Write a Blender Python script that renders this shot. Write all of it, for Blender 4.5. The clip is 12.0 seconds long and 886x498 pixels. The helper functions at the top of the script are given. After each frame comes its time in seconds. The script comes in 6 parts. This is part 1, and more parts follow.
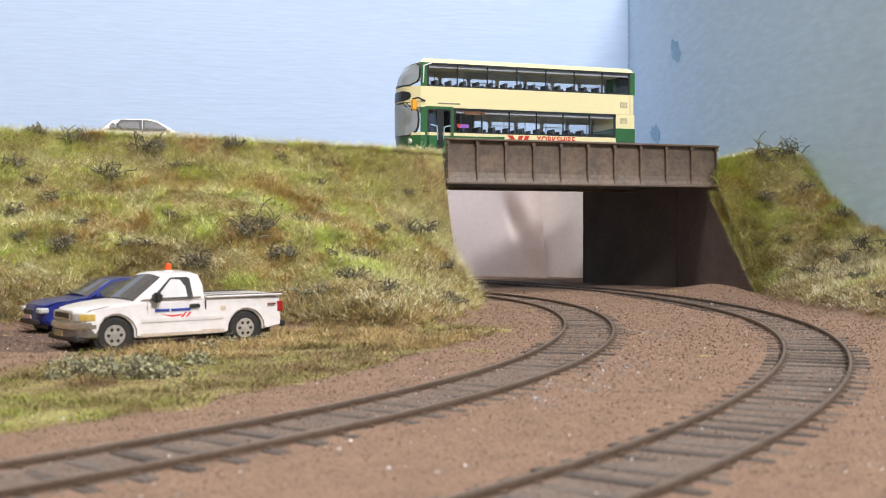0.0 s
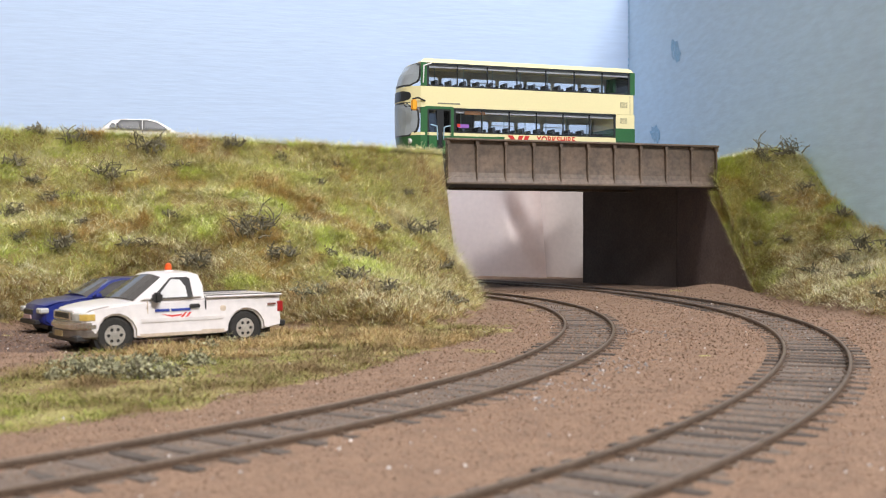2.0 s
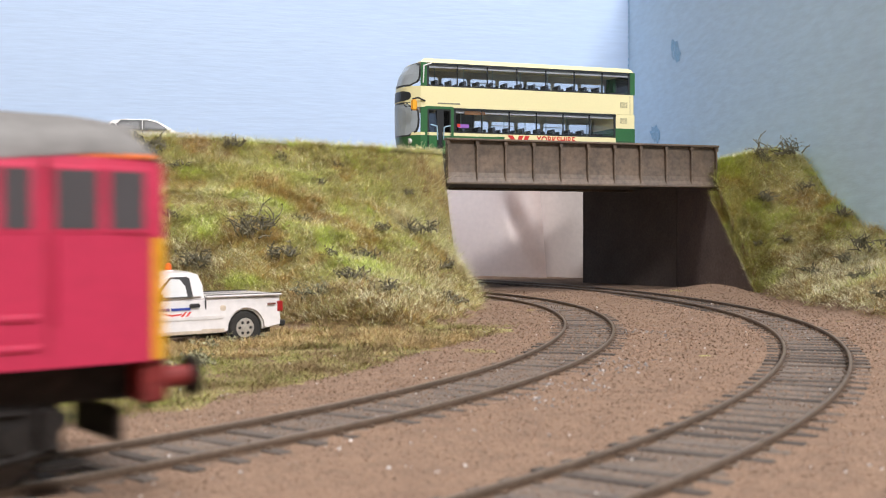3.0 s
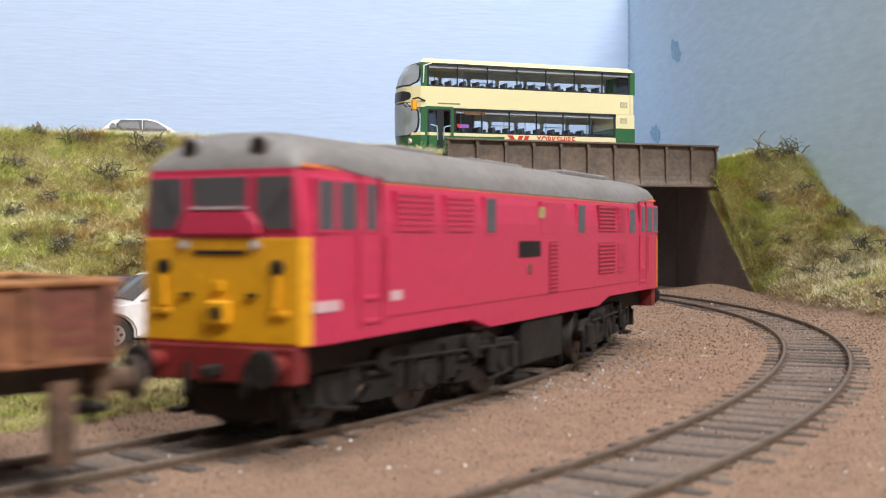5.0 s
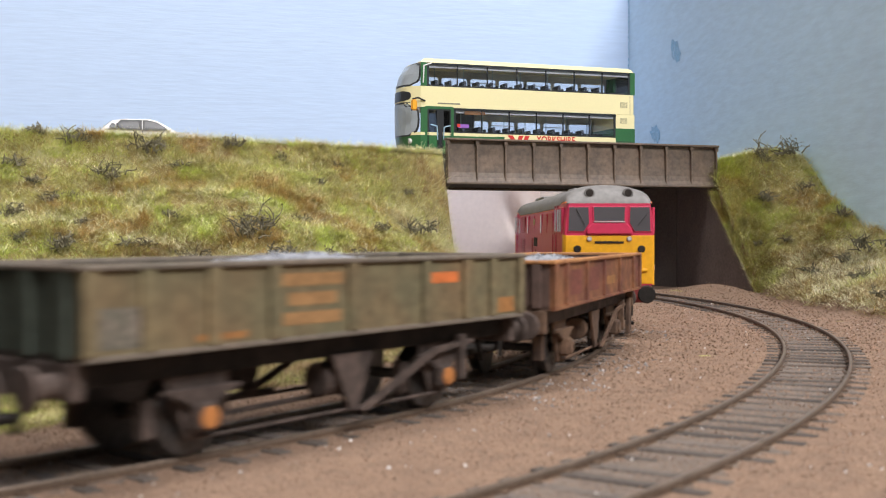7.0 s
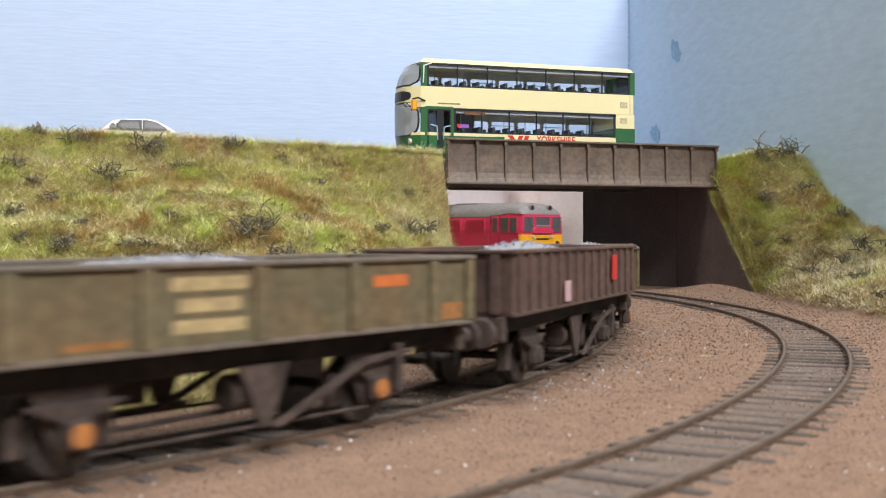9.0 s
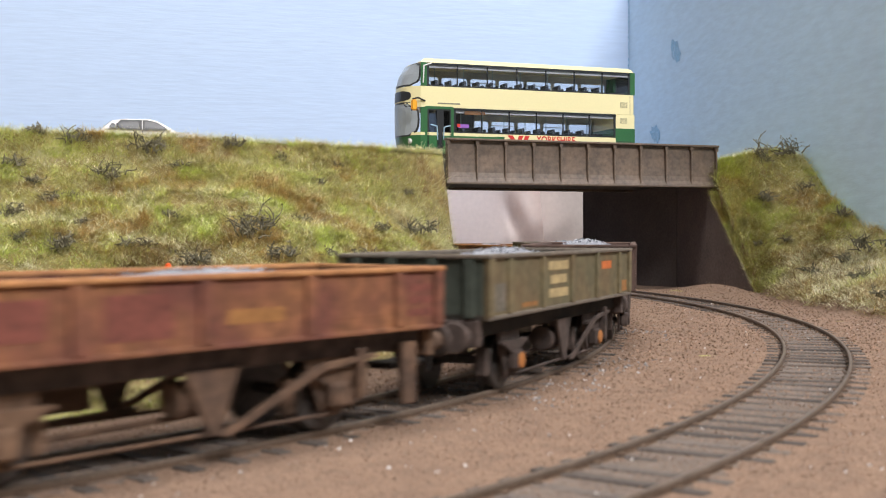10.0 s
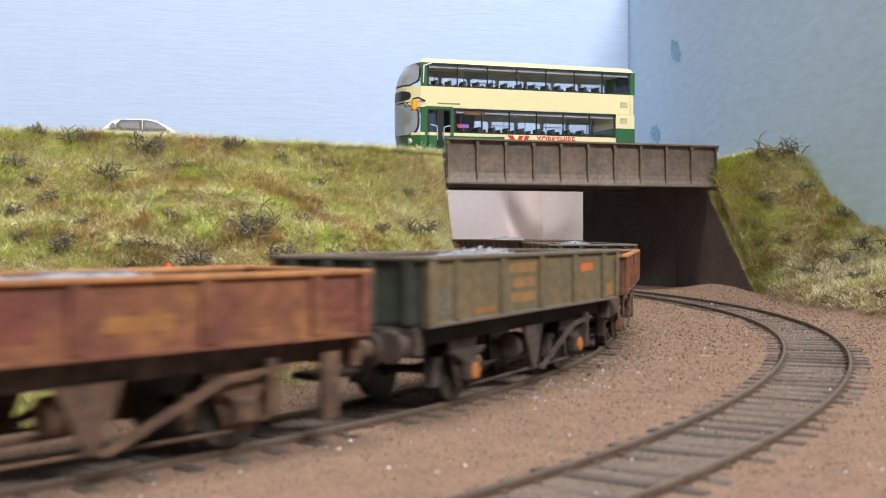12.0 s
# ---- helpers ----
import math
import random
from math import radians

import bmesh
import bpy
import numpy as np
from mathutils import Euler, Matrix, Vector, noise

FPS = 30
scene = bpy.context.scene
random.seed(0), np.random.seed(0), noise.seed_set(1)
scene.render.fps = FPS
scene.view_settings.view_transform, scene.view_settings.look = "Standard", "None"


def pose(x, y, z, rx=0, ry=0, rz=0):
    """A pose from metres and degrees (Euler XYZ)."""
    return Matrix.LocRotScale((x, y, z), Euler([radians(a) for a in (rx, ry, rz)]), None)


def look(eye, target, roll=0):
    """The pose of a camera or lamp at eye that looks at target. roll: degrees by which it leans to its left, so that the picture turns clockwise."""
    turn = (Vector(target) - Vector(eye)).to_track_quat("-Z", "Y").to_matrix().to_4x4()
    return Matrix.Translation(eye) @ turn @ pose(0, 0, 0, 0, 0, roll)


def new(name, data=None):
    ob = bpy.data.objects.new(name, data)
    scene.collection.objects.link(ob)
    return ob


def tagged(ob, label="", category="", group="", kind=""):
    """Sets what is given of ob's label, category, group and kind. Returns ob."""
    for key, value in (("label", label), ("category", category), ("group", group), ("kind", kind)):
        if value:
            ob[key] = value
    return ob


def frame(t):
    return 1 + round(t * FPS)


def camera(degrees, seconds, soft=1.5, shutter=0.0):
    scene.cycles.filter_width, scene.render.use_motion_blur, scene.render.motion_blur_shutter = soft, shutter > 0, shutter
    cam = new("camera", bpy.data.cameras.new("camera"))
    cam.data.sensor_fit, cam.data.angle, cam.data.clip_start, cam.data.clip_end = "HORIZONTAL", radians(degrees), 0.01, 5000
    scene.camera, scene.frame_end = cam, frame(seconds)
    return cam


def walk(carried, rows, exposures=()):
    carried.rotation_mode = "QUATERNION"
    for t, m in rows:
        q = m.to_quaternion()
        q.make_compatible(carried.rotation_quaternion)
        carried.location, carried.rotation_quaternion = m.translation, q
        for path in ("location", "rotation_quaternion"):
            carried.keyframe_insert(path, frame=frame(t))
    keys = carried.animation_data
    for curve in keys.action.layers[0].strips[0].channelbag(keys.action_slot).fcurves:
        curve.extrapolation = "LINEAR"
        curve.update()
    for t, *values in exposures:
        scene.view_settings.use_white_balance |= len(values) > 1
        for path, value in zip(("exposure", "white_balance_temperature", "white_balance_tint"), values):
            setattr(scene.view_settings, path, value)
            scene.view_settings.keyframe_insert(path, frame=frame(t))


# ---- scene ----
# A model railway at 1:76. Lengths below are in millimetres and are turned into metres by MM.
MM = 0.001
cam = camera(42.62, 12.0, soft=1.0, shutter=0.6)
EYE = (0.0, 0.0, 0.0375)
walk(cam, [(0.0, look(EYE, (0.0, 1.0, 0.0237))), (12.0, look(EYE, (0.0, 1.0, 0.0237)))])
cam.data.dof.use_dof = True
cam.data.dof.focus_distance = 0.58
cam.data.dof.aperture_fstop = 50.0

# ---- light: two unseen lamps added below the ceiling, and dim daylight through an assumed window in the room's south wall ----
world = bpy.data.worlds.new("room_air")
world.use_nodes = True
world.node_tree.nodes["Background"].inputs["Color"].default_value = (0.80, 0.90, 1.0, 1)
world.node_tree.nodes["Background"].inputs["Strength"].default_value = 0.2
scene.world = world


def area_lamp(name, eye, target, w, h, power, colour):
    data = bpy.data.lights.new(name, "AREA")
    data.shape, data.size, data.size_y, data.energy, data.color = "RECTANGLE", w, h, power, colour
    ob = new(name, data)
    ob.matrix_world = look(eye, target)
    return ob


# added lamps: a key from the right front, and an overhead fill
area_lamp("key_lamp_south", (0.80, -0.80, 1.46), (0.05, 0.50, 0.05), 0.9, 0.45, 71, (1.0, 0.983, 0.995))
area_lamp("fill_lamp_north", (-0.05, 0.15, 1.47), (-0.05, 0.15, 0.0), 0.7, 0.4, 17, (1.0, 0.983, 0.995))
scene.view_settings.exposure = 0.0


# ---- materials ----
def mat(name, base, rough=0.6, metal=0.0, vary=0.25, fine=900.0, coarse=90.0, bump=0.15, tint=None, spread=0.5, coat=0.0, spec=0.5, island=0.0, rand=0.0, emit=0.0, stretch=None):
    m = bpy.data.materials.new(name)
    m.use_nodes = True
    nt = m.node_tree
    N, L = nt.nodes, nt.links
    bs = N["Principled BSDF"]
    tc = N.new("ShaderNodeTexCoord")
    n1 = N.new("ShaderNodeTexNoise")
    n2 = N.new("ShaderNodeTexNoise")
    n1.inputs["Scale"].default_value, n1.inputs["Detail"].default_value = fine, 3
    n2.inputs["Scale"].default_value, n2.inputs["Detail"].default_value = coarse, 3
    where = tc.outputs["Object"]
    if stretch:
        mp = N.new("ShaderNodeMapping")
        mp.inputs["Scale"].default_value = stretch
        L.new(where, mp.inputs["Vector"])
        where = mp.outputs["Vector"]
    L.new(where, n1.inputs["Vector"])
    L.new(where, n2.inputs["Vector"])
    tint = tint or tuple(c * 0.6 for c in base)
    mx = N.new("ShaderNodeMix")
    mx.data_type = "RGBA"
    mx.inputs["A"].default_value, mx.inputs["B"].default_value = (*base, 1), (*tint, 1)
    ramp = N.new("ShaderNodeMapRange")
    ramp.inputs["From Min"].default_value, ramp.inputs["From Max"].default_value = 0.5 - 0.28 * spread, 0.5 + 0.28 * spread
    ramp.inputs["To Max"].default_value = min(1.0, vary * 2)
    L.new(n2.outputs["Fac"], ramp.inputs["Value"])
    L.new(ramp.outputs["Result"], mx.inputs["Factor"])
    hv = N.new("ShaderNodeHueSaturation")
    L.new(mx.outputs["Result"], hv.inputs["Color"])
    mr = N.new("ShaderNodeMapRange")
    mr.inputs["To Min"].default_value, mr.inputs["To Max"].default_value = 1 - vary * 0.7, 1 + vary * 0.7
    mr.inputs["From Min"].default_value, mr.inputs["From Max"].default_value = 0.3, 0.7
    L.new(n1.outputs["Fac"], mr.inputs["Value"])
    val = mr.outputs["Result"]
    for amount, node, out in ((island, "ShaderNodeNewGeometry", "Random Per Island"), (rand, "ShaderNodeObjectInfo", "Random")):
        if amount:
            g = N.new(node)
            r = N.new("ShaderNodeMapRange")
            r.inputs["To Min"].default_value, r.inputs["To Max"].default_value = 1 - amount, 1 + amount
            L.new(g.outputs[out], r.inputs["Value"])
            mu = N.new("ShaderNodeMath")
            mu.operation = "MULTIPLY"
            L.new(val, mu.inputs[0])
            L.new(r.outputs["Result"], mu.inputs[1])
            val = mu.outputs[0]
    L.new(val, hv.inputs["Value"])
    L.new(hv.outputs["Color"], bs.inputs["Base Color"])
    bs.inputs["Roughness"].default_value, bs.inputs["Metallic"].default_value = rough, metal
    bs.inputs["Coat Weight"].default_value = coat
    bs.inputs["Specular IOR Level"].default_value = spec
    if bump:
        b = N.new("ShaderNodeBump")
        b.inputs["Strength"].default_value, b.inputs["Distance"].default_value = bump, 0.0006
        L.new(n1.outputs["Fac"], b.inputs["Height"])
        L.new(b.outputs["Normal"], bs.inputs["Normal"])
    if emit:
        bs.inputs["Emission Color"].default_value, bs.inputs["Emission Strength"].default_value = (*base, 1), emit
    return m


def glass(name, colour=(0.85, 0.9, 0.92), rough=0.03):
    m = bpy.data.materials.new(name)
    m.use_nodes = True
    nt = m.node_tree
    nt.nodes.remove(nt.nodes["Principled BSDF"])
    tr, gl, mx, fr = (nt.nodes.new("ShaderNode" + k) for k in ("BsdfTransparent", "BsdfGlossy", "MixShader", "Fresnel"))
    tr.inputs["Color"].default_value = (*colour, 1)
    gl.inputs["Roughness"].default_value = rough
    fr.inputs["IOR"].default_value = 1.45
    nt.links.new(fr.outputs[0], mx.inputs[0])
    nt.links.new(tr.outputs[0], mx.inputs[1])
    nt.links.new(gl.outputs[0], mx.inputs[2])
    nt.links.new(mx.outputs[0], nt.nodes["Material Output"].inputs["Surface"])
    return m


M_WALL = mat("room_plaster", (0.52, 0.50, 0.47), 0.9, vary=0.06, fine=60, coarse=4, bump=0.05)
M_FLOOR = mat("room_carpet", (0.20, 0.17, 0.15), 0.95, vary=0.2, fine=400, coarse=9)
M_SKY = mat("sky_paint", (0.52, 0.655, 0.87), 0.7, vary=0.05, fine=90, coarse=9, bump=0.25, tint=(0.57, 0.70, 0.90), stretch=(0.5, 0.5, 5.0))
# the east board's blue is lifted to offset the weaker light it gets
M_SKY2 = mat("sky_paint_east", (0.57, 0.75, 0.93), 0.75, vary=0.07, fine=130, coarse=12, bump=0.25, tint=(0.48, 0.65, 0.83), stretch=(0.6, 0.6, 2.0))
M_SKYPATCH = mat("fresh_blue_paint", (0.27, 0.49, 0.71), 0.7, vary=0.3, coarse=160, tint=(0.40, 0.58, 0.76))
M_EARTH = mat("ballast_and_earth", (0.262, 0.168, 0.112), 0.95, vary=0.34, fine=1150, coarse=190, bump=0.9, tint=(0.18, 0.115, 0.08))
M_STONE = mat("ballast_grains", (0.285, 0.184, 0.125), 0.9, vary=0.2, bump=0.2, island=0.5)
M_PALE = mat("pale_chips", (0.66, 0.61, 0.57), 0.8, vary=0.2, bump=0.1, island=0.3)
M_GREYCHIP = mat("grey_chips", (0.36, 0.34, 0.33), 0.85, vary=0.25, bump=0.1, island=0.5)
M_DARKST = mat("dark_ballast_grains", (0.235, 0.152, 0.105), 0.9, vary=0.3, bump=0.1, island=0.5)
M_SLEEPER = mat("weathered_sleeper", (0.115, 0.092, 0.078), 0.85, vary=0.4, rand=0.45, fine=1400, coarse=200)
M_RAIL = mat("rusty_rail", (0.135, 0.085, 0.055), 0.7, metal=0.1, vary=0.3, fine=1500, coarse=150)
M_RAILTOP = mat("worn_rail_head", (0.23, 0.175, 0.135), 0.45, metal=0.5, vary=0.25, fine=1500, coarse=150)
M_ROAD = mat("road_surface", (0.13, 0.125, 0.12), 0.9, vary=0.2, fine=1500, coarse=60)
M_WING = mat("brown_wing_wall", (0.150, 0.110, 0.095), 0.85, vary=0.25, fine=700, coarse=60)
M_GIRDER = mat("weathered_girder", (0.115, 0.086, 0.066), 0.48, vary=0.34, fine=420, coarse=85, bump=0.10, tint=(0.185, 0.128, 0.090))
M_TURF = mat("turf_under_grass", (0.36, 0.33, 0.12), 0.95, vary=0.45, fine=420, coarse=60, bump=0.9, tint=(0.20, 0.125, 0.055))
M_PARK = mat("dark_parking_soil", (0.115, 0.072, 0.057), 0.95, vary=0.35, fine=900, coarse=110, bump=0.8, tint=(0.10, 0.065, 0.05))
# greyer bed between the rails, also darkened for the shade under the train
M_BED = mat("grimy_shaded_bed", (0.185, 0.142, 0.113), 0.95, vary=0.35, fine=1100, coarse=160, bump=0.8, tint=(0.14, 0.105, 0.085))
M_ABUT = mat("dark_abutment", (0.135, 0.108, 0.097), 0.9, vary=0.22, fine=700, coarse=60)
M_PAPER = mat("white_paper", (0.95, 0.84, 0.80), 0.7, vary=0.04, fine=300, coarse=20, bump=0.03)
M_CARD = mat("grey_card", (0.70, 0.62, 0.585), 0.8, vary=0.05, fine=300, coarse=20, bump=0.03)
M_BOARD = mat("plywood", (0.45, 0.33, 0.20), 0.7, vary=0.2, fine=120, coarse=15)


# ---- mesh helpers (millimetres in, metres out) ----
def finish(bm, name, material, parent=None, label="", smooth=False):
    me = bpy.data.meshes.new(name)
    bmesh.ops.scale(bm, vec=(MM, MM, MM), verts=bm.verts)
    bm.normal_update()
    bm.to_mesh(me)
    bm.free()
    me.materials.append(material)
    if smooth:
        me.polygons.foreach_set("use_smooth", [True] * len(me.polygons))
        me.set_sharp_from_angle(angle=radians(40))
    ob = new(name, me)
    if parent:
        ob.parent = parent
    if label:
        tagged(ob, label)
    return ob


def part(name, bm, material, parent, label="", smooth=False):
    return finish(bm, name, material, parent, label, smooth)


def share(name, mesh, parent, m):
    ob = new(name, mesh)
    ob.parent = parent
    ob.matrix_basis = m
    return ob


def bx(x0, x1, y0, y1, z0, z1, bevel=0.0, seg=1, bm=None):
    own = bmesh.new()
    vs = [own.verts.new((x, y, z)) for x in (x0, x1) for y in (y0, y1) for z in (z0, z1)]
    for f in ((0, 1, 3, 2), (4, 6, 7, 5), (0, 4, 5, 1), (2, 3, 7, 6), (0, 2, 6, 4), (1, 5, 7, 3)):
        own.faces.new([vs[i] for i in f])
    if bevel:
        bmesh.ops.bevel(own, geom=own.edges[:], offset=bevel, segments=seg, affect="EDGES", clamp_overlap=True)
    return merge(bm, own)


def merge(bm, own):
    if bm is None:
        return own
    me = bpy.data.meshes.new("tmp")
    own.to_mesh(me)
    own.free()
    bm.from_mesh(me)
    bpy.data.meshes.remove(me)
    return bm


def prism(poly, a0, a1, axis="y", bevel=0.0, bm=None, seg=1):
    """A polygon drawn in (x, z), (y, z) or (x, y) and drawn out along the axis y, x or z."""
    own = bmesh.new()

    def put(u, v, a):
        return {"y": (u, a, v), "x": (a, u, v), "z": (u, v, a)}[axis]
    lo = [own.verts.new(put(u, v, a0)) for u, v in poly]
    hi = [own.verts.new(put(u, v, a1)) for u, v in poly]
    n = len(poly)
    own.faces.new(lo)
    own.faces.new(hi[::-1])
    for i in range(n):
        own.faces.new((lo[i], hi[i], hi[(i + 1) % n], lo[(i + 1) % n]))
    bmesh.ops.recalc_face_normals(own, faces=own.faces[:])
    if bevel:
        bmesh.ops.bevel(own, geom=own.edges[:], offset=bevel, segments=seg, affect="EDGES", clamp_overlap=True)
    return merge(bm, own)


def cyl(c, r, a0, a1, axis="y", seg=20, bevel=0.0, r2=None, bm=None):
    r2 = r if r2 is None else r2
    own = bmesh.new()

    def put(u, v, a):
        return {"y": (c[0] + u, a, c[1] + v), "x": (a, c[0] + u, c[1] + v), "z": (c[0] + u, c[1] + v, a)}[axis]
    ang = [2 * math.pi * i / seg for i in range(seg)]
    lo = [own.verts.new(put(r * math.cos(a), r * math.sin(a), a0)) for a in ang]
    hi = [own.verts.new(put(r2 * math.cos(a), r2 * math.sin(a), a1)) for a in ang]
    own.faces.new(lo)
    own.faces.new(hi[::-1])
    for i in range(seg):
        own.faces.new((lo[i], hi[i], hi[(i + 1) % seg], lo[(i + 1) % seg]))
    bmesh.ops.recalc_face_normals(own, faces=own.faces[:])
    if bevel:
        bmesh.ops.bevel(own, geom=[e for e in own.edges if len(e.link_faces) == 2 and any(len(f.verts) > 4 for f in e.link_faces)], offset=bevel, segments=1, affect="EDGES")
    return merge(bm, own)


def loft(rings, bm=None, closed=True, caps=True):
    own = bmesh.new()
    vs = [[own.verts.new(p) for p in ring] for ring in rings]
    n = len(rings[0])
    for a, b in zip(vs[:-1], vs[1:]):
        for i in range(n if closed else n - 1):
            own.faces.new((a[i], b[i], b[(i + 1) % n], a[(i + 1) % n]))
    if caps and closed:
        own.faces.new(vs[0][::-1])
        own.faces.new(vs[-1])
    bmesh.ops.recalc_face_normals(own, faces=own.faces[:])
    return merge(bm, own)


def rod(a, b, r, bm=None, seg=6):
    a, b = Vector(a), Vector(b)
    q = (b - a).to_track_quat("Z", "Y")
    ring = [q @ Vector((r * math.cos(2 * math.pi * i / seg), r * math.sin(2 * math.pi * i / seg), 0)) for i in range(seg)]
    return loft([[a + v for v in ring], [b + v for v in ring]], bm)


def thing(name, label, category, m, group=""):
    ob = new(name)
    ob.empty_display_size = 0.01
    ob.matrix_world = m
    return tagged(ob, label, category, group)


# ---- the two tracks in plan: curvature along the line ----
STEP = 4.0


class Line:
    def __init__(self, x0, y0, th0, knots, lo, hi):
        self.s = np.arange(lo, hi + 1, STEP)
        k = np.interp(self.s, [a for a, _ in knots], [b for _, b in knots]) / 100
        i0 = int(round(-lo / STEP))
        th = np.concatenate([[0], np.cumsum((k[1:] + k[:-1]) / 2 * STEP)])
        self.th = th - th[i0] + th0
        dx, dy = np.cos(self.th), np.sin(self.th)
        x = np.concatenate([[0], np.cumsum((dx[1:] + dx[:-1]) / 2 * STEP)])
        y = np.concatenate([[0], np.cumsum((dy[1:] + dy[:-1]) / 2 * STEP)])
        self.x, self.y = x - x[i0] + x0, y - y[i0] + y0

    def at(self, s, off=0.0):
        """The point off mm to the left of the line at s."""
        x, y, th = (float(np.interp(s, self.s, a)) for a in (self.x, self.y, self.th))
        return Vector((x - off * math.sin(th), y + off * math.cos(th))), th


LINE_A = Line(48.52, 382.59, 1.3931, [(-1800, 0.159), (-400, 0.159), (-300, 0.145), (-200, 0.2312), (-100, 0.2493), (0, 0.1735), (100, 0.2015), (200, 0.34), (400, 0.34), (520, 0.12), (640, 0.0)], -1800, 900)
LINE_B = Line(129.45, 441.65, 1.4883, [(-900, 0.2346), (-300, 0.2346), (-200, 0.168), (-100, 0.1759), (0, 0.1864), (100, 0.1701), (200, 0.174), (300, 0.177), (400, 0.181), (700, 0.19)], -900, 640)
RAIL_TOP = 4.0

# the road over the line: front edge through P0, running along RD, with RN to its back
P0 = Vector((2.0, 640.0))
RD = Vector((math.cos(radians(19.3)), math.sin(radians(19.3))))
RN = Vector((-RD.y, RD.x))
SPAN = 176.0
ROAD_Z = 80.0
DECK = 84.0


def road(u, v, z=ROAD_Z):
    p = P0 + RD * u + RN * v
    return (p.x, p.y, z)


# ---- the ground: one sheet with two embankments ----
FOOT_L = [(-700, 250), (-420, 330), (-200, 395), (-120, 436), (-66, 434), (-44, 406), (-8, 402), (10, 455), (19, 525), (21, 590), (7, 645), (-40, 690), (-95, 728), (-700, 600)]
TOP_L = [(road(-640, -2)[:2]), (road(-2, -1)[:2]), (road(-14, DECK - 4)[:2]), (road(-640, DECK - 4)[:2])]
FOOT_R = [(180.0, 641), (172, 560), (172, 505), (178, 455), (215, 400), (330, 330), (420, 330), (420, 860), (160, 860), (120, 812), (163, 744), (165.5, 699)]
TOP_R = [(road(SPAN + 6, 4)[:2]), (road(SPAN + 200, -24)[:2]), (road(SPAN + 200, DECK)[:2]), (road(SPAN + 2, DECK)[:2])]


def poly_dist(X, Y, poly, skip=()):
    """Distance to a polygon's edges, but for those skipped, and whether the points lie in it."""
    d = np.full(X.shape, 1e9)
    inside = np.zeros(X.shape, bool)
    n = len(poly)
    for i in range(n):
        (ax, ay), (bx_, by) = poly[i], poly[(i + 1) % n]
        ex, ey = bx_ - ax, by - ay
        t = np.clip(((X - ax) * ex + (Y - ay) * ey) / (ex * ex + ey * ey), 0, 1)
        if i not in skip:
            d = np.minimum(d, np.hypot(X - ax - t * ex, Y - ay - t * ey))
        cross = ((ay > Y) != (by > Y)) & (X < (bx_ - ax) * (Y - ay) / (by - ay if by != ay else 1e-9) + ax)
        inside ^= cross
    return d, inside


def lumps(X, Y, size, seed):
    """Smooth value noise in plan."""
    rng = np.random.RandomState(seed)
    g = rng.rand(64, 64)
    u, v = X / size + 1000.3, Y / size + 1000.7
    i, j = np.floor(u).astype(int), np.floor(v).astype(int)
    a, b = u - i, v - j
    a, b = a * a * (3 - 2 * a), b * b * (3 - 2 * b)
    q = lambda p, r: g[p % 64, r % 64]
    return (q(i, j) * (1 - a) + q(i + 1, j) * a) * (1 - b) + (q(i, j + 1) * (1 - a) + q(i + 1, j + 1) * a) * b - 0.5


def bank(X, Y, foot, top):
    df, inf = poly_dist(X, Y, foot, (6, 7, 8, 9, 10, 11) if foot is FOOT_R else ())
    dt, intop = poly_dist(X, Y, top)
    r = np.where(intop, 1.0, df / (df + dt + 1e-6))
    r = np.where(inf, r, 0.0)
    return r


def ground_z(X, Y):
    X, Y = np.asarray(X, float), np.asarray(Y, float)
    rl = bank(X, Y, FOOT_L, TOP_L)
    rr = bank(X, Y, FOOT_R, TOP_R)
    r = np.maximum(rl, rr)
    shaped = r ** 0.92
    z = shaped * (ROAD_Z - 1.5)
    slope = np.clip(4 * r * (1 - r), 0, 1)
    z = z + slope * (9 * lumps(X, Y, 46, 1) + 6 * lumps(X, Y, 19, 2) + 2.5 * lumps(X, Y, 8, 6))
    z = z + 0.45 * lumps(X, Y, 30, 3) + 0.35 * lumps(X, Y, 9, 4)
    # ballast heaped against the wing wall
    z = z + 5.0 * np.exp(-(((X - 160) / 18) ** 2 + ((Y - 668) / 40) ** 2)) * np.clip(1 - r * 8, 0, 1)
    # raised verge along the road's edge, and the crown of the east bank
    u = (X - P0.x) * RD.x + (Y - P0.y) * RD.y
    v = (X - P0.x) * RN.x + (Y - P0.y) * RN.y
    z = z + np.where(u < 10, np.interp(u, [-260, -150, -60, 0], [7.0, 6.6, 3.2, 1.5]) * np.exp(-((v - 3) / 8.0) ** 2) * np.clip(r * 3 - 1.6, 0, 1), 0)
    z = z + 9.0 * np.exp(-(((X - 207) / 24) ** 2 + ((Y - 702) / 26) ** 2)) * (r > 0.4)
    # ballast packed up to the sleepers
    z = z + 2.5
    return z


def beside(X, Y):
    """How far points lie to the left of the inner track, and where along it."""
    best, off, along = np.full(X.shape, 1e9), np.zeros(X.shape), np.zeros(X.shape)
    for s in range(-420, 60, 8):
        p, th = LINE_A.at(s)
        d = np.hypot(X - p.x, Y - p.y)
        o = -(X - p.x) * math.sin(th) + (Y - p.y) * math.cos(th)
        near = d < best
        best, off, along = np.where(near, d, best), np.where(near, o, off), np.where(near, s, along)
    return off, along


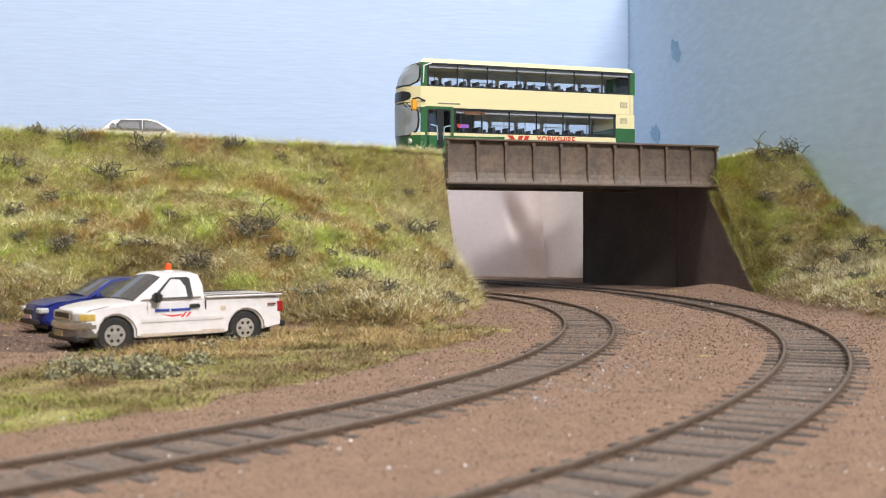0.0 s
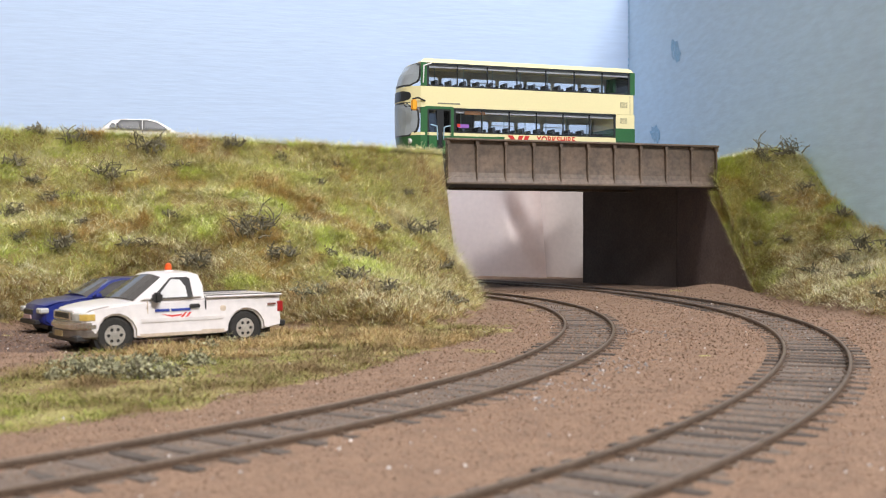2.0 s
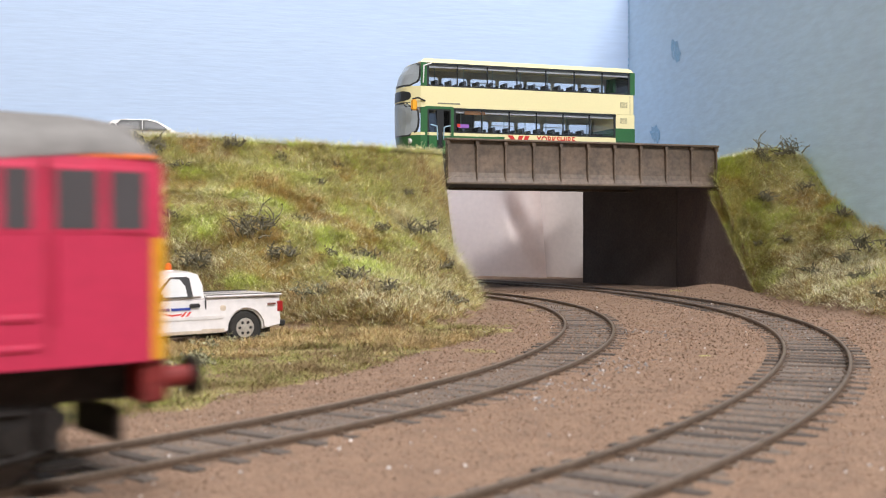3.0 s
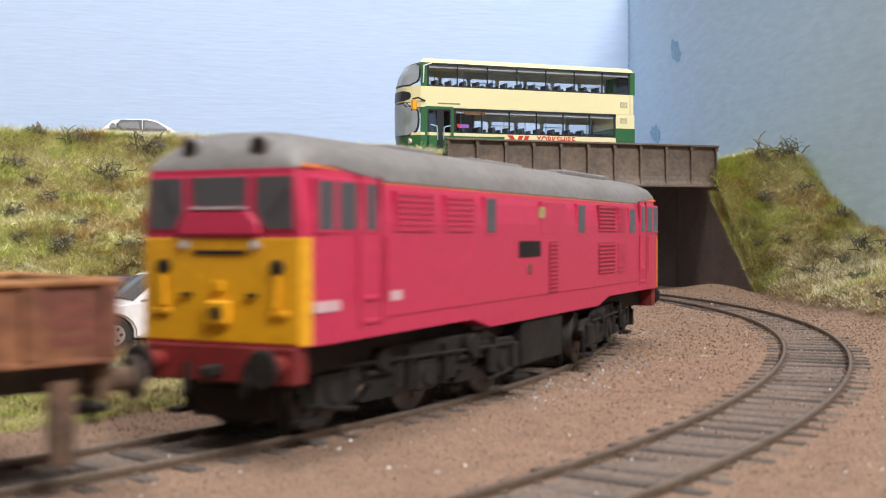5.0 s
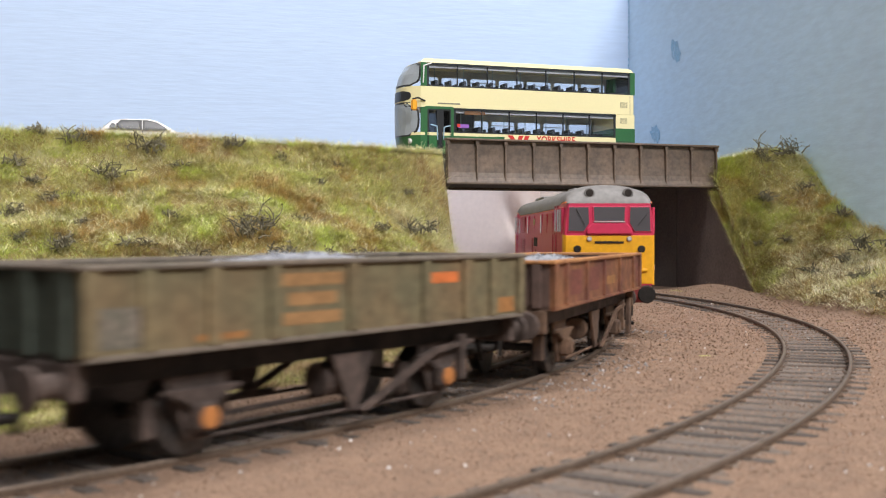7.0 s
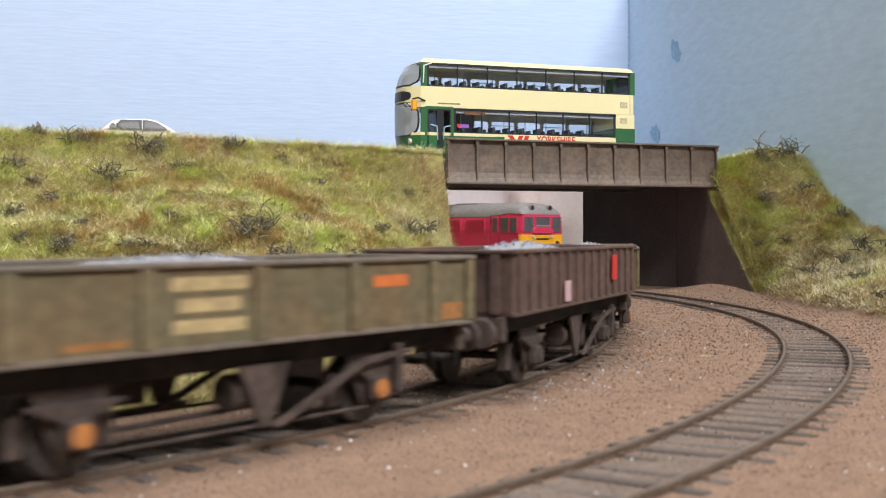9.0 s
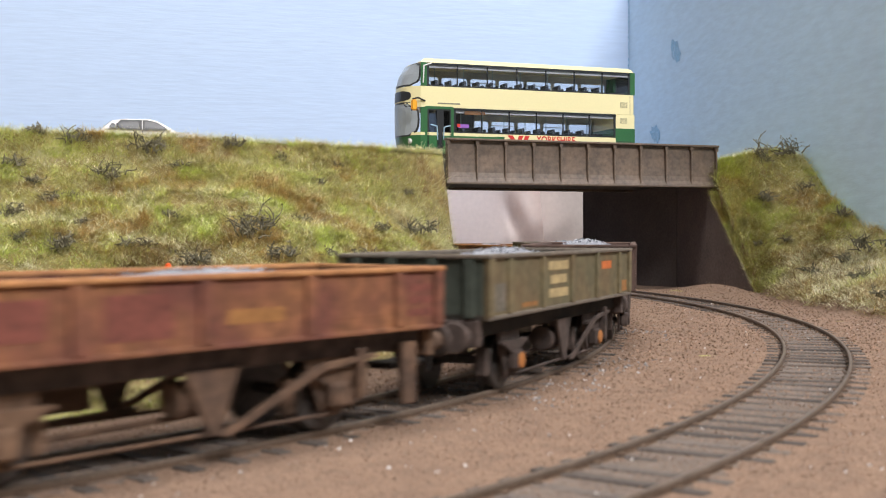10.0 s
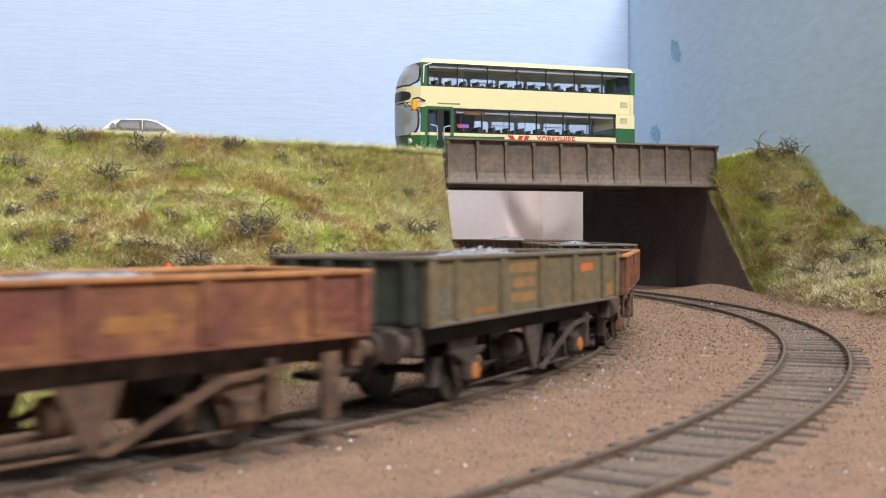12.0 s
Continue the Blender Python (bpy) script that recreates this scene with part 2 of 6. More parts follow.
def verge(X, Y):
    """The low verge between the parking patch and the inner track."""
    off, s = beside(X, Y)
    inner = np.interp(s, [-420, -200, -60, 20], [30, 34, 40, 26])
    g = np.clip((off - inner) / 10, 0, 1) * np.clip((np.interp(s, [-420, -140, -90, 20], [128, 128, 150, 120]) - off) / 22, 0, 1)
    park = np.hypot((X + 128) / 62, (Y - 372) / 40)
    return g * (s > -412) * (s < 40) * np.clip((park - 0.8) * 4, 0, 1)


def build_ground():
    xs = np.unique(np.concatenate([np.linspace(-1300, -330, 30), np.arange(-330, 330, 3.2), np.linspace(330, 460, 12)]))
    ys = np.unique(np.concatenate([np.linspace(-160, 60, 16), np.arange(60, 760, 3.2), np.linspace(760, 1040, 40)]))
    X, Y = np.meshgrid(xs, ys)
    Z = ground_z(X, Y)
    nx, ny = len(xs), len(ys)
    verts = np.stack([X, Y, Z], -1).reshape(-1, 3) * MM
    i = np.arange((ny - 1) * nx).reshape(ny - 1, nx)[:, :-1].ravel()
    faces = np.stack([i, i + 1, i + nx + 1, i + nx], -1)
    me = bpy.data.meshes.new("ground")
    me.from_pydata(verts.tolist(), [], faces.tolist())
    for m in (M_EARTH, M_TURF, M_PARK, M_BED):
        me.materials.append(m)
    C = verts[faces].mean(1) / MM
    cx, cy = C[:, 0], C[:, 1]
    jit = 3.5 * lumps(cx, cy, 7, 31)
    slot = np.zeros(len(faces), int)
    dl = np.full(len(faces), 1e9)
    for line in (LINE_A, LINE_B):
        for k in range(0, len(line.s), 2):
            dl = np.minimum(dl, np.hypot(cx - line.x[k], cy - line.y[k]))
    slot[dl + jit < 9.5] = 3
    slot[(np.hypot((cx + 128) / 62, (cy - 372) / 40) + 0.04 * jit < 1) & (dl > 60)] = 2
    rr = np.maximum(bank(cx, cy, FOOT_L, TOP_L), bank(cx, cy, FOOT_R, TOP_R))
    slot[rr + 0.012 * jit > 0.03] = 1
    slot[(verge(cx, cy) + 0.12 * jit + 1.2 * lumps(cx, cy, 16, 33) > 0.6) & (slot != 3)] = 1
    me.polygons.foreach_set("material_index", slot.tolist())
    me.polygons.foreach_set("use_smooth", [True] * len(faces))
    ob = new("ground", me)
    tagged(ob, "brown ballast and earth scenic ground rising into two embankments", "ground", kind="structure")
    b = finish(bx(-1300, 460, -160, 1040, -24, -4), "baseboard", M_BOARD)
    tagged(b, "plain plywood baseboard under the scenic ground", "baseboard", kind="structure")


build_ground()


def build_room():
    x0, x1, y0, y1, z0, z1 = -2000, 1600, -2000, 1500, -950, 1500
    tagged(finish(bx(x0, x1, y0, y1, z0 - 60, z0), "floor", M_FLOOR), "plain dark carpet of the room", "floor", kind="structure")
    tagged(finish(bx(x0, x1, y0, y1, z1, z1 + 60), "ceiling", M_WALL), "plain white plaster ceiling", "ceiling", kind="structure")
    tagged(finish(bx(x0 - 80, x0, y0, y1, z0, z1), "wall_west", M_WALL), "plain plaster wall", "wall", kind="structure")
    tagged(finish(bx(x1, x1 + 80, y0, y1, z0, z1), "wall_east", M_WALL), "plain plaster wall", "wall", kind="structure")
    tagged(finish(bx(x0, x1, y1, y1 + 80, z0, z1), "wall_north", M_WALL), "plain plaster wall", "wall", kind="structure")
    bm = bx(x0, x1, y0 - 80, y0, z0, 250)
    bx(x0, x1, y0 - 80, y0, 1440, z1, bm=bm)
    bx(x0, 150, y0 - 80, y0, 250, 1440, bm=bm)
    bx(1550, x1, y0 - 80, y0, 250, 1440, bm=bm)
    tagged(finish(bm, "wall_south", M_WALL), "plaster wall with a wide window opening", "wall", kind="structure")
    bm = bmesh.new()
    for x in (-900, 300):
        for y in (0, 900):
            bx(x, x + 60, y, y + 60, z0, -24, bm=bm)
    tagged(finish(bm, "baseboard_legs", M_BOARD), "square timber legs under the baseboard", "legs", kind="structure")


build_room()


# ---- painted backdrop boards ----
CORNER = Vector((165.0, 1010.0))
BW = radians(11.8)


def build_backdrop():
    d1 = Vector((-math.cos(BW), -math.sin(BW)))
    d2 = Vector((math.sin(BW), -math.cos(BW)))
    n1, n2 = Vector((-math.sin(BW), math.cos(BW))), Vector((math.cos(BW), math.sin(BW)))
    for name, d, n, length, m, label in (("backdrop_north", d1, n1, 860, M_SKY, "pale blue hand-painted sky backdrop board with brush marks"),
                                         ("backdrop_east", d2, n2, 720, M_SKY2, "blue hand-painted sky backdrop board, colour raised against its weaker light")):
        a = CORNER - d * 0.5
        b = CORNER + d * length
        poly = [(a.x, a.y), (b.x, b.y), (b.x + n.x * 6, b.y + n.y * 6), (a.x + n.x * 6, a.y + n.y * 6)]
        tagged(finish(prism(poly, -3, 264, "z"), name, m), label, "backdrop", kind="structure")
    # ragged painted joint in the corner
    rng = random.Random(2)
    joint = bmesh.new()
    z = 100.0
    while z < 255:
        h, w = rng.uniform(1.5, 5), rng.uniform(0.25, 0.8)
        bx(CORNER.x - w - 0.4, CORNER.x - 0.2, CORNER.y - 1.2, CORNER.y - 0.6, z, z + h, bm=joint)
        z += h + rng.uniform(0, 2.5)
    tagged(finish(joint, "corner_joint", M_SKYPATCH), "ragged dark blue paint line in the backdrop corner", "paint line", kind="structure")
    # dabs of fresher paint on the east board
    for cx, cz, w, h, seed in ((0.2045, 90, 11, 23, 3), (0.187, 238, 13, 17, 8)):
        rng = random.Random(seed)
        t = (cx * CORNER.y - CORNER.x) / (d2.x - cx * d2.y)
        c = CORNER + d2 * t
        k = 2010 / c.y
        z = 37.5 + (413 - cz) / k
        bm = bmesh.new()
        pts = []
        for i in range(18):
            a = 2 * math.pi * i / 18
            r = 0.75 + 0.4 * rng.random()
            u, v = math.cos(a) * r * w / k * 1.1, math.sin(a) * r * h / k
            u += 0.25 * v
            q = c + d2 * (-u) * 1.6 - n2 * 0.35
            pts.append(bm.verts.new((q.x, q.y, z + v)))
        bm.faces.new(pts)
        ob = finish(bm, "paint_dab", M_SKYPATCH)
        tagged(ob, "dab of fresher blue paint on the backdrop", "paint patch")


build_backdrop()


# ---- tracks ----
def sweep(line, s0, s1, off, profile, step=4.0):
    rings = []
    n = max(2, int((s1 - s0) / step))
    for i in range(n + 1):
        s = s0 + (s1 - s0) * i / n
        rings.append([(*line.at(s, off + u)[0], v) for u, v in profile])
    return loft(rings)


def build_track(line, s0, s1, near, name, label):
    root = thing(name, label, "track", Matrix(), "running lines")
    foot = [(-0.6, 2.2), (0.6, 2.2), (0.28, 2.7), (0.28, 3.3), (-0.28, 3.3), (-0.28, 2.7)]
    head = [(-0.42, 3.3), (0.42, 3.3), (0.42, 3.85), (0.3, RAIL_TOP), (-0.3, RAIL_TOP), (-0.42, 3.85)]
    for side in (8.7, -8.7):
        r = part("rail", sweep(line, s0, s1, side, foot), M_RAIL, root, "rust-brown weathered rail")
        part("rail_head", sweep(line, s0, s1, side, head), M_RAILTOP, r, "duller worn rail head")
    rng = random.Random(5)
    proto = bx(-13.7, 13.7, -1.4, 1.4, -0.6, 1.45, 0.2)
    me = bpy.data.meshes.new("sleeper")
    bmesh.ops.scale(proto, vec=(MM, MM, MM), verts=proto.verts)
    proto.to_mesh(me)
    proto.free()
    me.materials.append(M_SLEEPER)
    chair = bmesh.new()
    s = s0 + 4
    rest = bmesh.new()
    while s < s1 - 2:
        p, th = line.at(s)
        m = pose(p.x * MM, p.y * MM, (rng.uniform(-0.17, 0.17) + 1.23) * MM, 0, 0, math.degrees(th) - 90 + rng.uniform(-1.2, 1.2))
        if near[0] < s < near[1]:
            share("sleeper", me, root, m)
            for side in (8.7, -8.7):
                q = line.at(s, side)[0]
                bx(q.x - 1.3, q.x + 1.3, q.y - 0.8, q.y + 0.8, 2.2, 3.0, bm=chair)
        else:
            own = bx(-13.7, 13.7, -1.4, 1.4, -0.6, 1.45)
            own.transform(Matrix.Translation((p.x, p.y, 1.0)) @ Matrix.Rotation(th - math.pi / 2, 4, "Z"))
            merge(rest, own)
        s += 8.4
    tagged(part("ironwork", chair, M_RAIL, root), kind="stuff")
    if rest.verts:
        ob = part("far_sleepers", rest, M_SLEEPER, root)
        tagged(ob, kind="stuff")
    else:
        rest.free()


build_track(LINE_A, -1780, 880, (-480, 420), "inner_track", "weathered model railway track curving under the bridge")
build_track(LINE_B, -880, 620, (-480, 500), "outer_track", "weathered model railway track curving along the outside")


# ---- the bridge ----
def build_bridge():
    root = thing("road_bridge", "weathered brown plate girder road bridge over two tracks", "bridge", Matrix())
    fr = Matrix(((RD.x, RN.x, 0, P0.x), (RD.y, RN.y, 0, P0.y), (0, 0, 1, 0), (0, 0, 0, 1)))

    def put(name, bm, m, parent=root, label=""):
        bm.transform(fr)
        return part(name, bm, m, parent, label)
    for v, nm in ((0.0, "front_girder"), (DECK, "rear_girder")):
        g = put(nm, prism([(v + 0.6, 90.0), (v + 0.75, 82.0), (v + 0.6, 76.0), (v + 0.3, 72.0), (v - 0.3, 69.2), (v - 1.2, 67.4), (v - 1.5, 66.5), (v + 2.0, 66.5), (v + 2.0, 90.0)], 0, SPAN, "x"), M_GIRDER, label="brown plate girder with rust streaks")
        put("top_flange", bx(-0.6, SPAN + 0.6, v - 2.2, v + 3.6, 90.0, 91.3, 0.3), M_GIRDER, g)
        put("bottom_flange", bx(-0.3, SPAN + 0.3, v - 1.6, v + 3.2, 65.4, 66.6, 0.2), M_GIRDER, g)
        for i in range(11):
            u = 0.7 + i * (SPAN - 1.4) / 10
            put("stiffener", bx(u - 0.45, u + 0.45, v - 1.3, v + 0.7, 66.5, 90.0, 0.15), M_GIRDER, g)
            put("gusset", bx(u - 1.1, u + 1.1, v - 1.4, v + 0.6, 87.6, 90.0, 0.15), M_GIRDER, g)
    put("deck", bx(-2, SPAN + 2, 2.0, DECK + 0.6, 67.0, ROAD_Z, 0.2), M_ROAD)
    # out-of-view board added to keep light off the train beyond the bridge
    put("rear_shade_board", bx(-250, SPAN + 2, DECK + 4.4, DECK + 88, 71, ROAD_Z - 0.4, 0.2), M_ROAD, label="unseen board added behind the road to shade the line below")
    # abutments follow the tracks
    for name, pts in (("east_abutment", [(152, 739), (100, 812), (116, 824), (166, 754)]),):
        part(name, prism(pts, -3, 67, "z", 0.1), M_ABUT, root, "dark brown bridge abutment wall")
    part("bearing_wall", prism([(162.4, 698), (152.2, 738.6), (166, 753), (188, 706)], -3, 67, "z", 0.2), M_WING, root, "brown bearing wall under the girder end")
    wing = bmesh.new()
    a, b = Vector((177, 640)), Vector((162.4, 698))
    n = Vector((b - a).normalized())
    n = Vector((n.y, -n.x)) * 5.0
    loft([[(a.x, a.y, -3), (a.x + n.x, a.y + n.y, -3), (a.x + n.x, a.y + n.y, 0.5), (a.x, a.y, 0.5)],
          [(b.x, b.y, -3), (b.x + n.x, b.y + n.y, -3), (b.x + n.x, b.y + n.y, 61.5), (b.x, b.y, 61.5)]], bm=wing)
    part("wing_wall", wing, M_WING, root, "sloping dark wing wall")
    pts = [(-6, 641), (-30, 690), (-44, 726), (-60, 722), (-44, 684), (-22, 637)]
    part("west_abutment", prism(pts, -3, 67, "z", 0.2), M_ABUT, root)


build_bridge()


def build_road():
    for u0, u1, nm in ((-640, -3, "road_west"), (SPAN + 2, SPAN + 70, "road_east")):
        pts = [road(u0, 13)[:2], road(u1, 13)[:2], road(u1, DECK - 4)[:2], road(u0, DECK - 4)[:2]]
        tagged(finish(prism(pts, 74, ROAD_Z + 0.2, "z"), nm, M_ROAD), "grey road surface along the embankment top", "road", kind="structure")


build_road()


# ---- paper and card behind the bridge ----
def build_paper():
    bm = bmesh.new()
    # a curled sheet: one soft fold runs down it and a dented corner lies beside the fold
    nu, nz = 48, 36
    grid = []
    for k in range(nz + 1):
        z = -1 + 109 * k / nz
        row = []
        for i in range(nu + 1):
            u = i / nu
            x, y = -30 + 112 * u - 0.075 * z * u ** 2, 938 - 40 * u ** 1.6
            fold = 82 - 0.36 * max(0.0, z - 6)
            d = x - fold
            y -= 4.0 * math.exp(-(d / 9.0) ** 2) * min(1.0, max(0.0, (z + 4) / 30))
            dent = math.exp(-(((d + 15) / 11.0) ** 2 + ((z - 46) / 17.0) ** 2))
            y += 5.0 * dent * (1 + 0.6 * math.tanh((d + 14) / 3.0))
            y += 2.6 * math.exp(-(((x - 2) / 14.0) ** 2 + ((z - 22) / 14.0) ** 2))
            row.append(bm.verts.new((x, y, z)))
        grid.append(row)
    for a, b in zip(grid[:-1], grid[1:]):
        for i in range(nu):
            bm.faces.new((a[i], a[i + 1], b[i + 1], b[i]))
    bmesh.ops.solidify(bm, geom=bm.faces[:], thickness=0.3)
    tagged(finish(bm, "creased_paper", M_PAPER, smooth=True), "creased white paper sheet standing behind the bridge", "paper sheet")
    pts = [(60, 930), (136, 880), (137, 881.5), (61, 931.5)]
    tagged(finish(prism(pts, -1, 104, "z"), "card_sheet", M_CARD), "flat pale grey card sheet standing behind the bridge", "card sheet")


build_paper()


# ---- the train ----
M_RED = mat("loco_red", (0.53, 0.029, 0.085), 0.42, vary=0.09, fine=500, coarse=40, bump=0.03, tint=(0.51, 0.036, 0.084))
M_YEL = mat("warning_yellow", (0.76, 0.37, 0.010), 0.45, vary=0.12, fine=600, coarse=90, bump=0.05, tint=(0.66, 0.31, 0.012))
M_ROOF = mat("roof_grey", (0.215, 0.205, 0.198), 0.6, vary=0.22, fine=500, coarse=38, bump=0.06, tint=(0.135, 0.125, 0.118))
M_PANE = mat("dark_glazing", (0.085, 0.080, 0.086), 0.10, vary=0.15, fine=60, coarse=30, bump=0.0)
M_FRAMEG = mat("window_frame_grey", (0.42, 0.35, 0.35), 0.4, vary=0.1)
M_BLACK = mat("underframe_black", (0.015, 0.013, 0.012), 0.8, spec=0.2, vary=0.35, fine=600, coarse=120, tint=(0.034, 0.027, 0.022))
M_GREYUF = mat("underframe_grey", (0.024, 0.020, 0.018), 0.75, spec=0.25, vary=0.45, fine=600, coarse=120)
M_DKRED = mat("bufferbeam_red", (0.20, 0.018, 0.016), 0.6, vary=0.3, coarse=150)
M_STEEL = mat("wheel_steel", (0.10, 0.09, 0.085), 0.45, metal=0.7, vary=0.3)
M_ORLINE = mat("cantrail_orange", (0.85, 0.22, 0.06), 0.5, vary=0.1)
M_SEAM = mat("panel_seam", (0.30, 0.012, 0.030), 0.6, vary=0.2)
M_WHITE = mat("white_mark", (0.62, 0.42, 0.44), 0.6, vary=0.15)
M_LENS = mat("lamp_lens", (0.55, 0.55, 0.52), 0.2, vary=0.1)

M_RUST = mat("rusty_wagon", (0.245, 0.105, 0.045), 0.85, vary=0.45, fine=420, coarse=75, bump=0.25, tint=(0.135, 0.046, 0.034), rand=0.06)
M_RUSTRIM = mat("rusty_rim", (0.42, 0.20, 0.075), 0.8, vary=0.35, fine=420, coarse=70, bump=0.25, tint=(0.25, 0.10, 0.045))
M_OLIVE = mat("olive_wagon", (0.135, 0.118, 0.064), 0.8, vary=0.34, fine=420, coarse=60, bump=0.2, tint=(0.180, 0.112, 0.055), rand=0.1)
M_OLIVERIM = mat("olive_rim", (0.135, 0.115, 0.090), 0.8, vary=0.3, fine=420, coarse=60, bump=0.2, tint=(0.17, 0.13, 0.10))
# darker olive for wagon ends: their turned-away shade is put into the colour
M_OLIVESHADE = mat("olive_end_shaded", (0.060, 0.072, 0.055), 0.8, vary=0.3, fine=420, coarse=60, bump=0.2)
M_BROWN = mat("brown_wagon", (0.115, 0.068, 0.052), 0.85, vary=0.35, fine=420, coarse=60, bump=0.2, tint=(0.075, 0.050, 0.042))
M_UFRUST = mat("dusty_underframe", (0.155, 0.090, 0.054), 0.9, vary=0.5, fine=500, coarse=110, bump=0.2, tint=(0.085, 0.052, 0.036))
M_UFDARK = mat("grimy_underframe", (0.050, 0.036, 0.030), 0.9, vary=0.5, fine=500, coarse=130, bump=0.2, tint=(0.085, 0.060, 0.050))
M_AXBOX = mat("orange_axlebox", (0.44, 0.17, 0.045), 0.7, vary=0.3, coarse=300)
M_PATCH = mat("orange_panel", (0.60, 0.16, 0.04), 0.7, vary=0.2, coarse=200)
M_DATAP = mat("rubbed_data_panel", (0.19, 0.155, 0.125), 0.8, vary=0.5, fine=1500, coarse=700, tint=(0.10, 0.095, 0.07))
M_OCHRE = mat("ochre_lettering", (0.34, 0.155, 0.048), 0.7, vary=0.3, coarse=300)
M_FAINT = mat("faint_lettering", (0.32, 0.175, 0.070), 0.7, vary=0.3, coarse=300)
M_CREAMB = mat("cream_lettering", (0.47, 0.36, 0.18), 0.7, vary=0.3, coarse=300)
M_MAROON = mat("faded_maroon", (0.195, 0.060, 0.042), 0.8, vary=0.35, coarse=160)
M_LOADST = mat("grey_stone_load", (0.40, 0.41, 0.45), 0.85, vary=0.25, fine=900, coarse=120, bump=0.8, tint=(0.20, 0.215, 0.24), island=0.4)


def wheelset(parent, x, r, m=M_STEEL):
    bm = rod((0, -12.5, 0), (0, 12.5, 0), 1.0)
    for s in (1, -1):
        cyl((0, 0), r, s * 7.2, s * 9.8, "y", 24, 0.25, bm=bm)
        cyl((0, 0), r + 0.8, s * 6.6, s * 7.3, "y", 24, bm=bm)
        for i in range(5):
            a = 2 * math.pi * i / 5
            cyl((math.cos(a) * r * 0.6, math.sin(a) * r * 0.6), r * 0.16, s * 9.7, s * 10.0, "y", 8, bm=bm)
    ob = part("wheelset", bm, m, parent, "dark steel wheels on an axle")
    ob.location = (x * MM, 0, r * MM)
    return ob


def loco_side(x):
    """Half width and cantrail height along the body."""
    a = abs(x)
    w = float(np.interp(a, [60, 96, 103, 104.8, 105.5], [15.5, 15.5, 15.2, 14.9, 14.5]))
    zc = float(np.interp(a, [0, 79, 82.5, 100, 105.5], [42.3, 42.3, 44.0, 44.0, 43.4]))
    return w, zc


